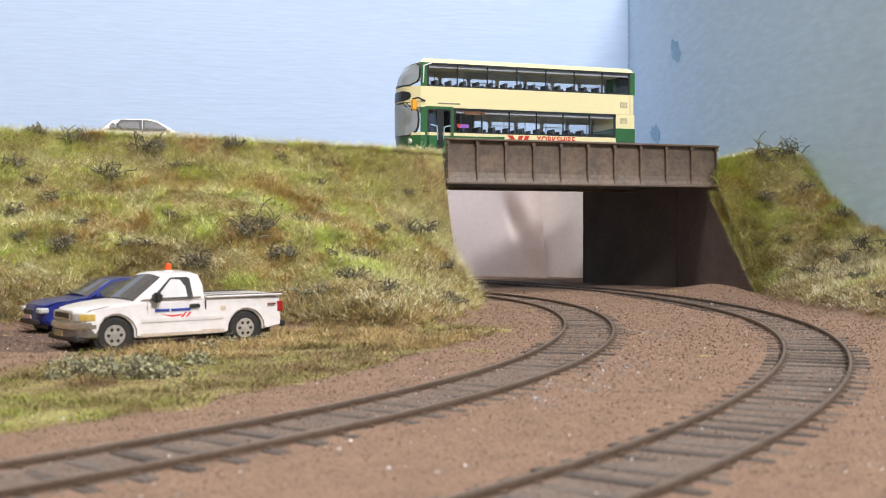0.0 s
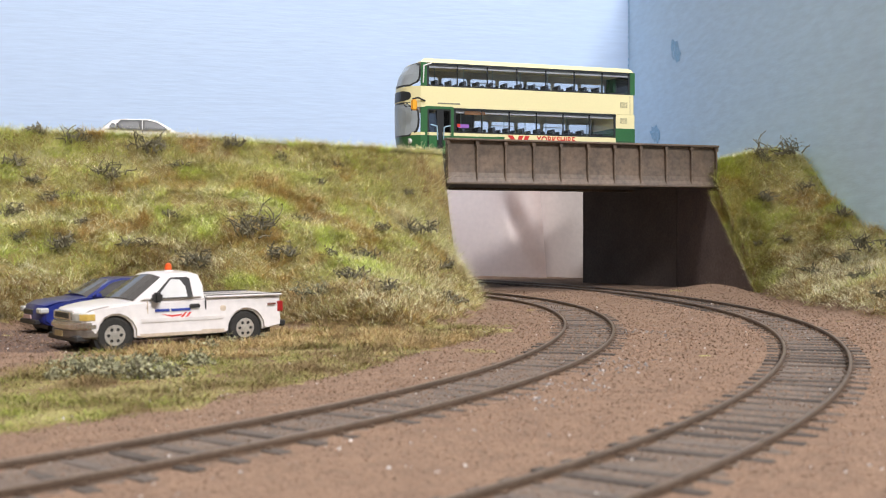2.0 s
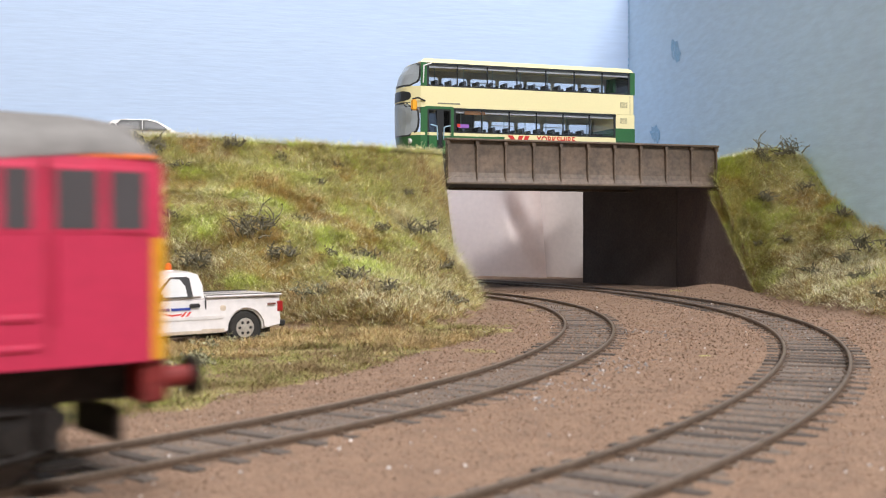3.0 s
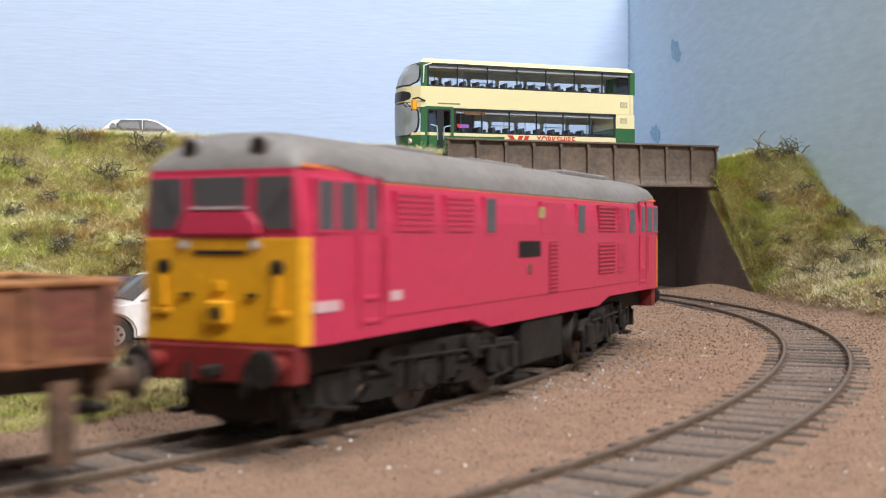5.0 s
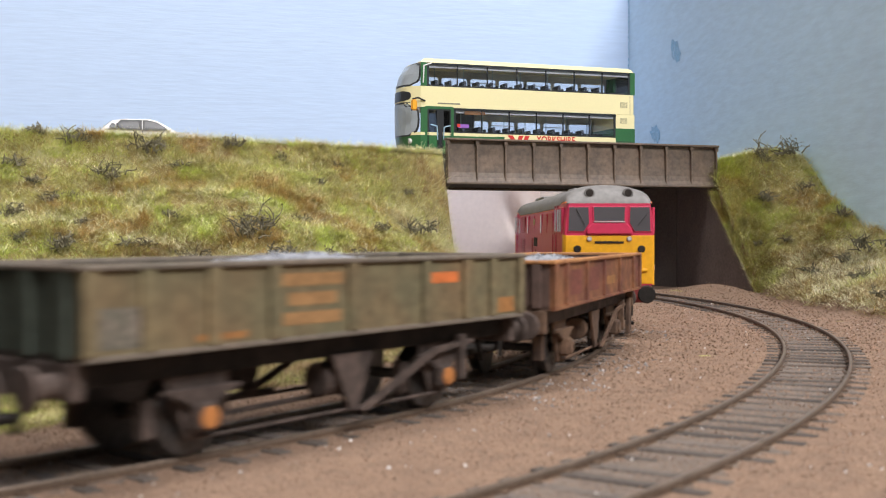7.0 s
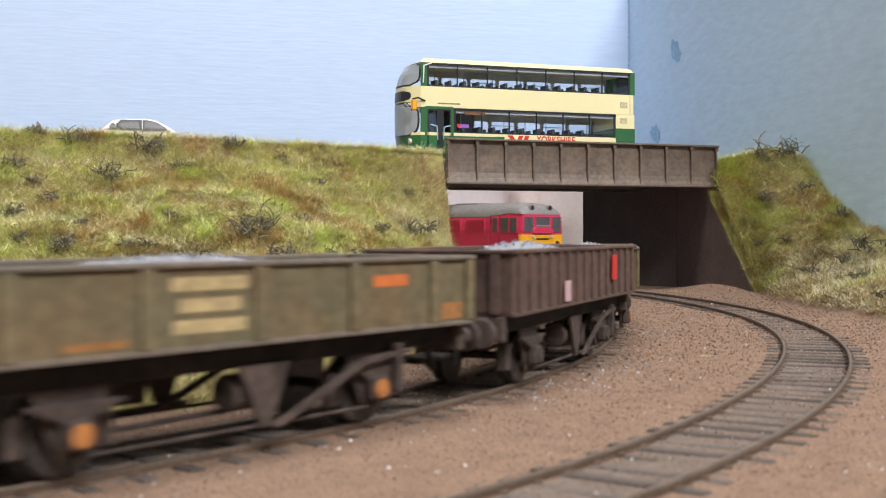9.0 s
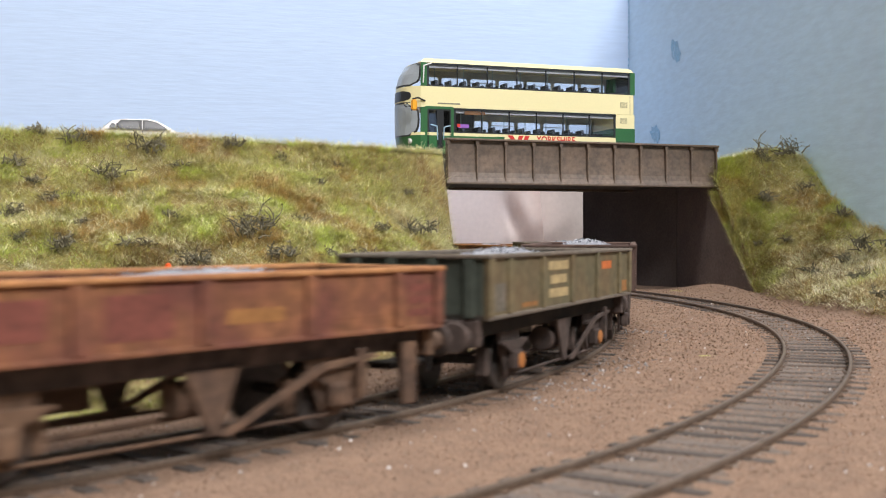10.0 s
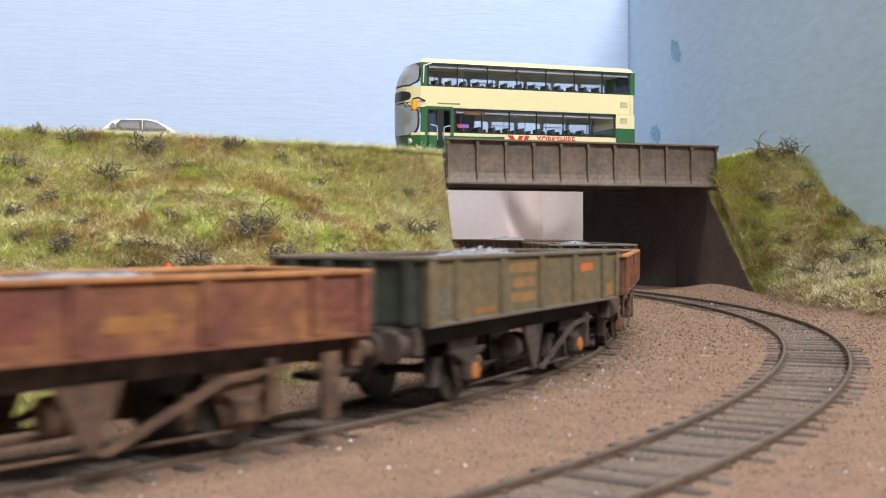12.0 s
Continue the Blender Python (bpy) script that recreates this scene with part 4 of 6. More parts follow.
M_DKREDP = mat("red_patch", (0.60, 0.035, 0.030), 0.6, vary=0.2, coarse=200)
SPEED, S_MID = 108.8, -10.0


def run(t):
    """How far the locomotive's middle has come along the line: it enters a little faster, then runs evenly."""
    return S_MID + SPEED * (t - 6) - 2.3 * max(0.0, 4.78 - t) ** 2



def line_pose(s, half):
    a, b = LINE_A.at(s - half)[0], LINE_A.at(s + half)[0]
    c, d = (a + b) / 2, b - a
    return pose(c.x * MM, c.y * MM, RAIL_TOP * MM, 0, 0, math.degrees(math.atan2(d.y, d.x)))


LOCO, BOGIES = build_loco()
WAGONS = []
OLIVE_TEXT = "olive green stone wagon with faint lettering bars and orange axleboxes"
for number, (kind, text) in enumerate((("rust", "rust-orange stone wagon with faded maroon panels behind the locomotive"), ("olive", OLIVE_TEXT),
                                       ("brown", "dark brown close-ribbed stone wagon with red and white patches"), ("olive", "olive green stone wagon with clear cream lettering and orange axleboxes"),
                                       ("rust", "rust-orange stone wagon with faded maroon panels and ochre lettering"), ("olive", OLIVE_TEXT),
                                       ("rust", "rust-orange stone wagon with faded maroon panels and ochre lettering"))):
    WAGONS.append((*build_wagon(kind, 11 + number, text), 126 + 119 * number + 54))


# ---- road vehicles ----
M_CREAM = mat("bus_cream", (0.82, 0.74, 0.42), 0.35, vary=0.03, bump=0.01, tint=(0.83, 0.76, 0.45), coat=0.2)
M_BGREEN = mat("bus_green", (0.030, 0.135, 0.045), 0.35, vary=0.1, bump=0.01, coat=0.2)
M_BDARK = mat("bus_dark_trim", (0.022, 0.024, 0.027), 0.35, vary=0.15, bump=0.0)
M_GRAB = mat("white_grab_rail", (0.80, 0.80, 0.79), 0.4, vary=0.05)
M_BINT = mat("bus_interior_grey", (0.58, 0.59, 0.62), 0.6, vary=0.15)
M_SEAT = mat("bus_seat_blue", (0.05, 0.06, 0.09), 0.7, vary=0.2)
M_RAILBLUE = mat("pale_blue_handrail", (0.35, 0.50, 0.62), 0.4, vary=0.1)
M_LOGO = mat("logo_red", (0.62, 0.030, 0.025), 0.5, vary=0.1)
M_DOTS = mat("display_amber", (0.26, 0.11, 0.03), 0.6, vary=0.3)
M_MIRROR = mat("amber_mirror", (0.85, 0.40, 0.02), 0.4, vary=0.1)
M_STICKER = mat("purple_sticker", (0.30, 0.12, 0.50), 0.5, vary=0.2)
M_VENT = mat("vent_grey", (0.26, 0.24, 0.17), 0.6, vary=0.2)
M_TINT = glass("tinted_glass", (0.88, 0.90, 0.92))
M_DOORGL = glass("door_glass", (0.30, 0.32, 0.34))
M_CARWHITE = mat("white_car_paint", (0.82, 0.79, 0.77), 0.3, vary=0.05, bump=0.0, coat=0.5)
M_TRUCKW = mat("white_truck_paint", (0.78, 0.74, 0.735), 0.3, vary=0.08, fine=400, coarse=45, bump=0.0, tint=(0.76, 0.69, 0.63), coat=0.4)
M_DUSTY = mat("dusty_lower_paint", (0.60, 0.49, 0.38), 0.6, vary=0.2, fine=400, coarse=60, bump=0.02, tint=(0.72, 0.63, 0.54))
M_CARBLUE = mat("blue_car_paint", (0.010, 0.022, 0.185), 0.28, vary=0.1, bump=0.0, coat=0.6)
M_TYRE = mat("tyre_rubber", (0.035, 0.033, 0.031), 0.85, vary=0.25, coarse=200)
M_ALLOY = mat("alloy_rim", (0.70, 0.67, 0.63), 0.3, metal=0.6, vary=0.2)
M_CHROME = mat("dull_chrome", (0.62, 0.58, 0.52), 0.25, metal=0.85, vary=0.2)
M_BUMPER = mat("grey_bumper", (0.20, 0.17, 0.145), 0.45, metal=0.2, vary=0.25)
M_AMBER = mat("amber_lamp", (0.66, 0.46, 0.12), 0.25, vary=0.15)
M_BEACON = mat("orange_beacon", (0.90, 0.12, 0.02), 0.3, vary=0.1)
M_TAIL = mat("red_tail_lamp", (0.36, 0.014, 0.016), 0.3, vary=0.15)
M_SCREEN = mat("smoked_windscreen", (0.085, 0.080, 0.078), 0.1, vary=0.15, bump=0.0)
M_CARGLASS = mat("black_car_glass", (0.020, 0.021, 0.024), 0.3, vary=0.2, bump=0.0)
M_DKPLASTIC = mat("dark_plastic", (0.028, 0.027, 0.028), 0.5, vary=0.2)
M_BLUELET = mat("blue_letter_bar", (0.03, 0.06, 0.36), 0.5, vary=0.1)
M_REDLET = mat("red_arrow_bar", (0.70, 0.06, 0.05), 0.5, vary=0.1)


def words(text, size, m, parent, name, place):
    data = bpy.data.curves.new(name, "FONT")
    data.body, data.size, data.extrude, data.offset = text, size * MM, 0.00005, 0.00012
    data.align_x = "CENTER"
    tmp = bpy.data.objects.new("tmp_words", data)
    scene.collection.objects.link(tmp)
    me = bpy.data.meshes.new_from_object(tmp.evaluated_get(bpy.context.evaluated_depsgraph_get()))
    bpy.data.objects.remove(tmp)
    me.materials.clear()
    me.materials.append(m)
    ob = new(name, me)
    ob.parent = parent
    ob.matrix_basis = place
    return ob


def rounded(x0, x1, z0, z1, r, n=4):
    pts = []
    for cx, cz, a0 in ((x1 - r, z0 + r, -90), (x1 - r, z1 - r, 0), (x0 + r, z1 - r, 90), (x0 + r, z0 + r, 180)):
        for i in range(n + 1):
            a = radians(a0 + 90 * i / n)
            pts.append((cx + r * math.cos(a), cz + r * math.sin(a)))
    return pts


def ring_frame(x0, x1, z0, z1, r, width, y0, y1):
    """A rounded window surround with an opening."""
    a = rounded(x0, x1, z0, z1, r)
    b = rounded(x0 + width, x1 - width, z0 + width, z1 - width, max(0.3, r - width * 0.5))
    bm = bmesh.new()
    n = len(a)
    va = [[bm.verts.new((x, y, z)) for x, z in q] for q in (a, b) for y in (y0, y1)]
    a0, a1, b0, b1 = va
    for i in range(n):
        j = (i + 1) % n
        for q in ((a0[i], a0[j], b0[j], b0[i]), (a1[i], b1[i], b1[j], a1[j]), (a0[i], a1[i], a1[j], a0[j]), (b0[i], b0[j], b1[j], b1[i])):
            bm.faces.new(q)
    bmesh.ops.recalc_face_normals(bm, faces=bm.faces[:])
    return bm


def vehicle_wheel(parent, x, y, r, w, side):
    t = part("wheel", cyl((x, r), r, *sorted((y, y - side * w)), "y", 28, 0.5), M_TYRE, parent)
    rim = part("rim", cyl((x, r), r * 0.62, *sorted((y - side * 0.8, y + side * 0.06)), "y", 24, 0.2), M_ALLOY, t, "silver wheel rim")
    bm = bmesh.new()
    for i in range(6):
        a = 2 * math.pi * i / 6
        cyl((x + math.cos(a) * r * 0.36, r + math.sin(a) * r * 0.36), r * 0.1, *sorted((y, y + side * 0.1)), "y", 8, bm=bm)
    part("rim_slots", bm, M_DKPLASTIC, t)
    part("hub", cyl((x, r), r * 0.2, *sorted((y, y + side * 0.25)), "y", 12, 0.08), M_ALLOY, t)
    return t


def build_bus():
    m = Matrix(((RD.x, RN.x, 0, -13 * MM), (RD.y, RN.y, 0, 662 * MM), (0, 0, 1, (ROAD_Z + 0.2) * MM), (0, 0, 0, 1)))
    root = thing("double_decker_bus", "cream and green model double-decker bus parked on the bridge", "bus", m)
    LN, W = 140.6, 33.0
    # solid bands: lower skirt, middle band, roof
    def nose(z, back=0.0):
        rake = float(np.interp(z, [4, 14, 32, 43, 50, 57, 59.6], [-7.2, -9.4, -9.6, -9.0, -7.0, -2.2, 3.4]))
        pts = []
        for i in range(11):
            a = i / 10
            pts.append((rake * (1 - abs(2 * a - 1) ** 2.6) + (0.0 if z < 50 else (z - 50) ** 1.5 * 0.02) + back, W * a))
        return pts

    def band(z0, z1, steps=3, inset=0.0, tail=LN):
        rings = []
        for k in range(steps + 1):
            z = z0 + (z1 - z0) * k / steps
            tuck = inset * (k / steps) ** 2
            f = [(x + tuck, min(max(y, tuck), W - tuck), z) for x, y in nose(z)]
            t = tail - tuck
            rings.append(f + [(t - 1.5, W - tuck, z), (t, W - tuck - 2, z), (t, 2 + tuck, z), (t - 1.5, tuck, z)])
        return loft(rings)
    part("skirt", band(4.2, 14.6), M_BGREEN, root, "dark green lower skirt")
    part("waist_band", band(14.6, 16.4, 1), M_CREAM, root, "cream waist line")
    part("middle_band", band(31.0, 43.2, 3), M_CREAM, root, "cream band between the decks")
    part("roof", band(57.0, 59.8, 3, 2.6), M_CREAM, root, "cream roof")
    part("lower_floor", bx(2, LN - 1, 1, W - 1, 8, 9), M_BINT, root)
    # glazing bands with an open inside
    for z0, z1, u0, u1, nm in ((43.2, 57.0, 4.0, 137.0, "upper"), (16.4, 31.0, 20.6, 127.0, "lower")):
        near = part("window_band", bx(u0, u1, 0.25, 0.45, z0, z1), M_TINT, root, "long tinted side window band")
        near.visible_shadow = False
        part("trim", bx(u0, u1, 0.05, 0.8, z0, z0 + 0.9), M_BDARK, near)
        part("trim", bx(u0, u1, 0.05, 0.8, z1 - 1.1, z1), M_BDARK, near)
        for u in (u0 + 0.5, u1 - 0.5):
            part("trim", bx(u - 0.6, u + 0.6, 0.05, 0.8, z0, z1), M_BDARK, near)
        bays = 7 if nm == "upper" else 6
        for i in range(1, bays):
            u = u0 + (u1 - u0) * i / bays
            part("pillar", bx(u - 0.35, u + 0.35, 0.45, 1.1, z0, z1), M_BDARK, root)
        # far side: rounded windows in a dark panel
        for i in range(bays):
            a, b = u0 + (u1 - u0) * i / bays, u0 + (u1 - u0) * (i + 1) / bays
            fw = part("far_window", ring_frame(a + 0.3, b - 0.3, z0 + 0.8, z1 - 3.2, 1.6, 0.7, W - 1.1, W - 0.2), M_BINT, root)
            if i % 2 == 0:
                part("transom", bx(a + 1.2, b - 1.2, W - 0.9, W - 0.4, z1 - 6.6, z1 - 6.1), M_BINT, fw)
            part("far_pillar", bx(b - 0.6, b + 0.6, W - 1.0, W - 0.1, z0, z1), M_BINT, root)
        part("far_rail", bx(u0, u1, W - 1.0, W - 0.1, z1 - 3.6, z1), M_BINT, root, "grey inner cove panel")
        part("far_rail", bx(u0, u1, W - 1.0, W - 0.1, z0, z0 + 1.0), M_BDARK, root)
        part("coving", bx(u0, u1, 1.2, 2.0, z1 - 2.8, z1 - 0.2), M_BINT, root)
        # seats
        rng = random.Random(4 if nm == "upper" else 6)
        n = 13 if nm == "upper" else 9
        for i in range(n):
            u = u0 + 7 + (u1 - u0 - 18) * i / n + rng.uniform(-0.7, 0.7)
            for y in (5.0, 20.0):
                back = prism(rounded(u, u + 1.6, z0 - 1, z0 + 4.6, 0.7, 3), y, y + 8.5, "y")
                sbm = bx(u - 3.6, u + 1.2, y, y + 8.5, z0 - 3.4, z0 - 1.0, 0.5, bm=back)
                part("seat", sbm, M_SEAT, root)
        for u in np.linspace(u0 + 10, u1 - 12, 7):
            part("grab_pole", rod((u, 15.5, z0 - 2), (u, 15.5, z1 - 0.5), 0.28), M_RAILBLUE, root)
    part("lower_bulkhead", bx(104, 127, 16, W - 1.2, 9, 20, 1.0), M_SEAT, root)
    part("rear_upper", bx(LN - 1.2, LN - 0.2, 1, W - 1, 43.2, 46.0), M_BGREEN, root)
    for y0 in (1.0, W - 6.0):
        part("rear_pillar", bx(LN - 1.2, LN - 0.2, y0, y0 + 5.0, 46.0, 57.0), M_BGREEN, root)
    pn = part("rear_window", bx(LN - 0.9, LN - 0.5, 6.0, W - 6.0, 46.0, 57.0), M_TINT, root)
    pn.visible_shadow = False
    for y0 in (0.05, W - 1.0):
        part("front_corner", bx(0.1, 3.2, y0, y0 + 0.95, 16.4, 31.0, 0.2), M_BGREEN, root)
    part("rear_corner", bx(137.0, LN - 0.2, 0.0, 1.2, 43.2, 57, 0.2), M_BGREEN, root, "green rear corner")
    part("rear_corner", bx(137.0, LN - 0.2, W - 1.2, W, 43.2, 57, 0.2), M_BGREEN, root)
    part("front_corner", bx(0.2, 4.0, 0.05, 1.0, 43.2, 57, 0.2), M_BGREEN, root)
    part("front_corner", bx(0.2, 4.0, W - 1, W - 0.05, 43.2, 57, 0.2), M_BGREEN, root)
    eng = part("engine_panel", bx(127.0, LN - 0.3, 0.0, W, 16.4, 31.0, 0.3), M_CREAM, root, "cream rear engine panel")
    part("engine_skirt", bx(126.8, LN - 0.1, -0.08, W + 0.08, 5, 22.5, 0.3), M_BGREEN, root)
    for z in (25.6, 35.4):
        v = part("vent", bx(130.2, 135.0, -0.15, 0.1, z, z + 3.0), M_VENT, root)
        for i in range(4):
            part("vent_slat", bx(130.3, 134.9, -0.25, -0.1, z + 0.25 + i * 0.7, z + 0.55 + i * 0.7), M_CREAM, v)
    part("panel_seam", bx(136.8, 137.0, -0.1, 0.1, 31, 43), M_VENT, root)
    part("lower_cream", bx(50, 127, -0.1, 0.2, 7.0, 16.2), M_CREAM, root, "cream lower side panel")
    part("skirt_seam", bx(127.2, 140.2, -0.16, 0.1, 13.9, 14.2), M_BDARK, root)
    words("YORKSHIRE", 6.0, M_LOGO, root, "lettering", Matrix.Translation((86.5 * MM, -0.16 * MM, 11.9 * MM)) @ pose(0, 0, 0, 90, 0, 0) @ Matrix.Diagonal((0.82, 1, 1, 1)))
    for k, du in enumerate((0, 6.2)):
        part("logo_stroke", prism([(54.5 + du, 15.9), (58.0 + du, 15.9), (62.0 + du, 10.6), (59.6 + du, 10.6)] if k == 0 else [(62.0, 15.9), (65.0, 15.9), (62.4, 10.6), (60.1, 10.6)], -0.2, 0.0, "y"), M_LOGO, root)
    part("logo_stroke", prism([(66.0, 15.9), (69.0, 15.9), (66.4, 10.6), (64.0, 10.6)], -0.2, 0.0, "y"), M_LOGO, root)
    part("green_flash", prism([(40, 7.2), (50, 7.2), (53, 14.8), (48, 14.8)], -0.14, 0.1, "y"), M_BGREEN, root)
    part("caption_bar", bx(10.5, 24.5, -0.1, 0.1, 33.0, 33.8), M_VENT, root)
    # entrance: green frame, two dark glazed leaves
    door = part("entrance_door", ring_frame(2.6, 20.4, 5.0, 31.6, 0.8, 1.5, -0.12, 0.9), M_BGREEN, root, "green framed folding entrance door")
    part("centre_post", bx(11.0, 13.2, -0.05, 0.8, 6, 30.5), M_BDARK, door)
    for u0, u1 in ((4.1, 11.0), (13.2, 19.0)):
        part("leaf", ring_frame(u0, u1, 6.0, 30.3, 0.8, 1.0, 0.0, 0.6), M_BDARK, door)
        pn = part("leaf_glass", bx(u0 + 0.6, u1 - 0.6, 0.25, 0.4, 6.6, 29.6), M_DOORGL, door)
        pn.visible_shadow = False
    part("door_handrail", rod((6.0, -0.3, 21), (10.0, -0.3, 20.0), 0.35), M_RAILBLUE, door)
    part("door_handrail", rod((10.0, -0.3, 20.0), (10.4, -0.3, 12.0), 0.35), M_RAILBLUE, door)
    part("door_handrail", rod((14.4, -0.3, 19.5), (18.4, -0.3, 20.5), 0.35), M_RAILBLUE, door)
    part("door_handrail", rod((14.4, -0.3, 19.5), (14.0, -0.3, 12.0), 0.35), M_RAILBLUE, door)
    part("stairwell", bx(22, 40, 16, W - 1.2, 9, 31, 1), M_SEAT, root)
    part("display", bx(27.5, 40.5, 0.5, 0.9, 27.4, 29.6), M_DOTS, root, "dark side display with amber dots")
    part("sticker", bx(23.5, 30.0, -0.02, 0.24, 19.4, 21.6, 0.02), M_STICKER, root, "purple sticker")
    part("sticker", bx(22.6, 24.6, -0.04, 0.24, 19.8, 21.8, 0.02), M_LOGO, root)
    # front: two curved windscreens, display, lamps
    def screen(z0, z1, y0, y1, back, thick):
        rings = []
        n = 8
        for k in range(n + 1):
            z = z0 + (z1 - z0) * k / n
            trim = 4.2 * (1 - math.sqrt(max(0.0, 1 - abs(2 * k / n - 1) ** 3)))
            pts = [(x, y) for x, y in nose(z, back)]
            ys = np.linspace(y0 + trim, y1 - trim, 13)
            xs = np.interp(ys, [p[1] for p in pts], [p[0] for p in pts])
            rings.append([(float(x), float(y), z) for x, y in zip(xs, ys)] + [(float(x) + thick, float(y), z) for x, y in zip(xs[::-1], ys[::-1])])
        return loft(rings)
    part("upper_windscreen_seal", screen(43.6, 57.0, 0.4, W - 0.4, -0.15, 0.5), M_BDARK, root)
    part("upper_windscreen", screen(44.3, 56.5, 0.8, W - 0.8, -0.3, 0.3), M_LENSG, root, "large curved upper windscreen")
    part("lower_windscreen_seal", screen(14.0, 34.0, 0.6, W - 0.6, -0.15, 0.5), M_BDARK, root)
    part("lower_windscreen", screen(14.8, 33.0, 1.1, W - 1.1, -0.3, 0.3), M_LENSG, root, "deep curved lower windscreen")
    part("destination_display", screen(34.8, 40.6, 4, W - 4, -0.4, 0.5), M_BDARK, root, "dark destination display")
    part("front_bumper", screen(4.4, 8.6, 0.2, W - 0.2, -0.7, 0.8), M_BGREEN, root)
    for y in (5.0, W - 5.0):
        part("headlamp", cyl((y, 11.2), 1.7, -6.0, -4.0, "x", 16, 0.3), M_LENS, root)
    part("mirror_arm", rod((-2.0, -1.5, 36.0), (-6.0, -4.0, 35.0), 0.5), M_BDARK, root)
    part("mirror_arm", rod((2.6, -0.4, 34.5), (-2.0, -1.5, 36.0), 0.5), M_BDARK, root)
    part("mirror", bx(-7.2, -3.6, -5.0, -3.6, 28.2, 34.6, 0.7, 2), M_MIRROR, root, "amber wing mirror")
    part("upper_grab_rail", rod((1.4, -0.6, 45.0), (1.8, -0.6, 55.0), 0.42), M_GRAB, root)
    part("upper_grab_rail", rod((1.8, -0.6, 55.0), (6.5, -0.2, 56.6), 0.42), M_GRAB, root)
    for x in (30.0, 104.0):
        for y, s in ((0.4, -1), (W - 0.4, 1)):
            vehicle_wheel(root, x, y, 6.2, 3.5, s)
    part("chassis", bx(8, 132, 4, W - 4, 2.6, 8), M_DKPLASTIC, root)


# opaque pale blotches paint in the windscreens' reflections and see-through look
M_LENSG = mat("glass_painted_pale", (0.36, 0.40, 0.44), 0.06, vary=0.2, fine=60, coarse=60, bump=0.0, tint=(0.17, 0.19, 0.21))
build_bus()


class Shell:
    """A car body: a side outline drawn across, narrowed towards the roof and the ends."""

    def __init__(self, hw, belt, top, tuck, x0, x1, nose=1.6):
        self.hw, self.belt, self.top, self.tuck, self.x0, self.x1, self.nose = hw, belt, top, tuck, x0, x1, nose

    def half(self, x, z):
        t = max(0.0, (z - self.belt) / (self.top - self.belt))
        e = min(x - self.x0, self.x1 - x)
        n = self.nose * max(0.0, 1 - e / 6.0) ** 2
        b = 0.6 * max(0.0, (6.0 - z) / 6.0)
        return self.hw - self.tuck * t - n - b

    def body(self, poly, bevel=0.5, shrink=0.0, crown=0.0, bow=0.0):
        bm = bmesh.new()
        n = len(poly)
        lay = []
        zm = max(z for _, z in poly)
        for f in (-1.0, -0.9, -0.72, -0.4, 0.4, 0.72, 0.9, 1.0):
            row = []
            for x, z in poly:
                up = crown * (1 - f * f) * min(1.0, max(0.0, (z - 0.55 * zm) / (0.3 * zm)))
                back = bow * abs(f) ** 3 * max(0.0, 1 - (self.x1 - x) / 9.0)
                row.append(bm.verts.new((x - back, f * (self.half(x, z) - shrink), z + up)))
            lay.append(row)
        for a, b in zip(lay[:-1], lay[1:]):
            for i in range(n):
                bm.faces.new((a[i], b[i], b[(i + 1) % n], a[(i + 1) % n]))
        f1 = bm.faces.new(lay[0])
        f2 = bm.faces.new(lay[-1][::-1])
        bmesh.ops.recalc_face_normals(bm, faces=bm.faces[:])
        if bevel:
            es = [e for e in bm.edges if f1 in e.link_faces or f2 in e.link_faces]
            bmesh.ops.bevel(bm, geom=es, offset=bevel, segments=2, affect="EDGES", clamp_overlap=True)
        return bm

    def panel(self, poly, side, out=0.06, thick=0.3):
        bm = bmesh.new()
        a = [bm.verts.new((x, side * (self.half(x, z) + out), z)) for x, z in poly]
        b = [bm.verts.new((x, side * (self.half(x, z) + out - thick), z)) for x, z in poly]
        n = len(poly)
        bm.faces.new(a)
        bm.faces.new(b[::-1])
        for i in range(n):
            bm.faces.new((a[i], b[i], b[(i + 1) % n], a[(i + 1) % n]))
        bmesh.ops.recalc_face_normals(bm, faces=bm.faces[:])
        return bm

    def across(self, p, q, inset, out, thick=0.3, bulge=0.25):
        """A pane lying over the outline from p to q, the whole width."""
        (x0, z0), (x1, z1) = p, q
        d = Vector((x1 - x0, z1 - z0)).normalized()
        n = Vector((-d.y, d.x))
        if n.y < 0:
            n = -n
        rings = []
        for (x, z), o in (((x0, z0), out), ((x1, z1), out), ((x1, z1), out - thick), ((x0, z0), out - thick)):
            h = self.half(x, z) - inset
            rings.append([(x + n.x * o, y * h, z + n.y * o + (bulge * (1 - y * y))) for y in (-1, -0.5, 0, 0.5, 1)])
        rings.append(rings[0])
        return loft(rings, caps=False, closed=False)


def arch(cx, r, z0, n=9):
    """Wheel arch, from rear to front along the lower edge."""
    a0 = math.asin(max(-1, min(1, (z0 - r * 0.86) / r)))
    return [(cx + r * math.cos(math.pi - a0 - (math.pi - 2 * a0) * i / n), r * 0.86 + r * math.sin(math.pi - a0 - (math.pi - 2 * a0) * i / n)) for i in range(n + 1)]


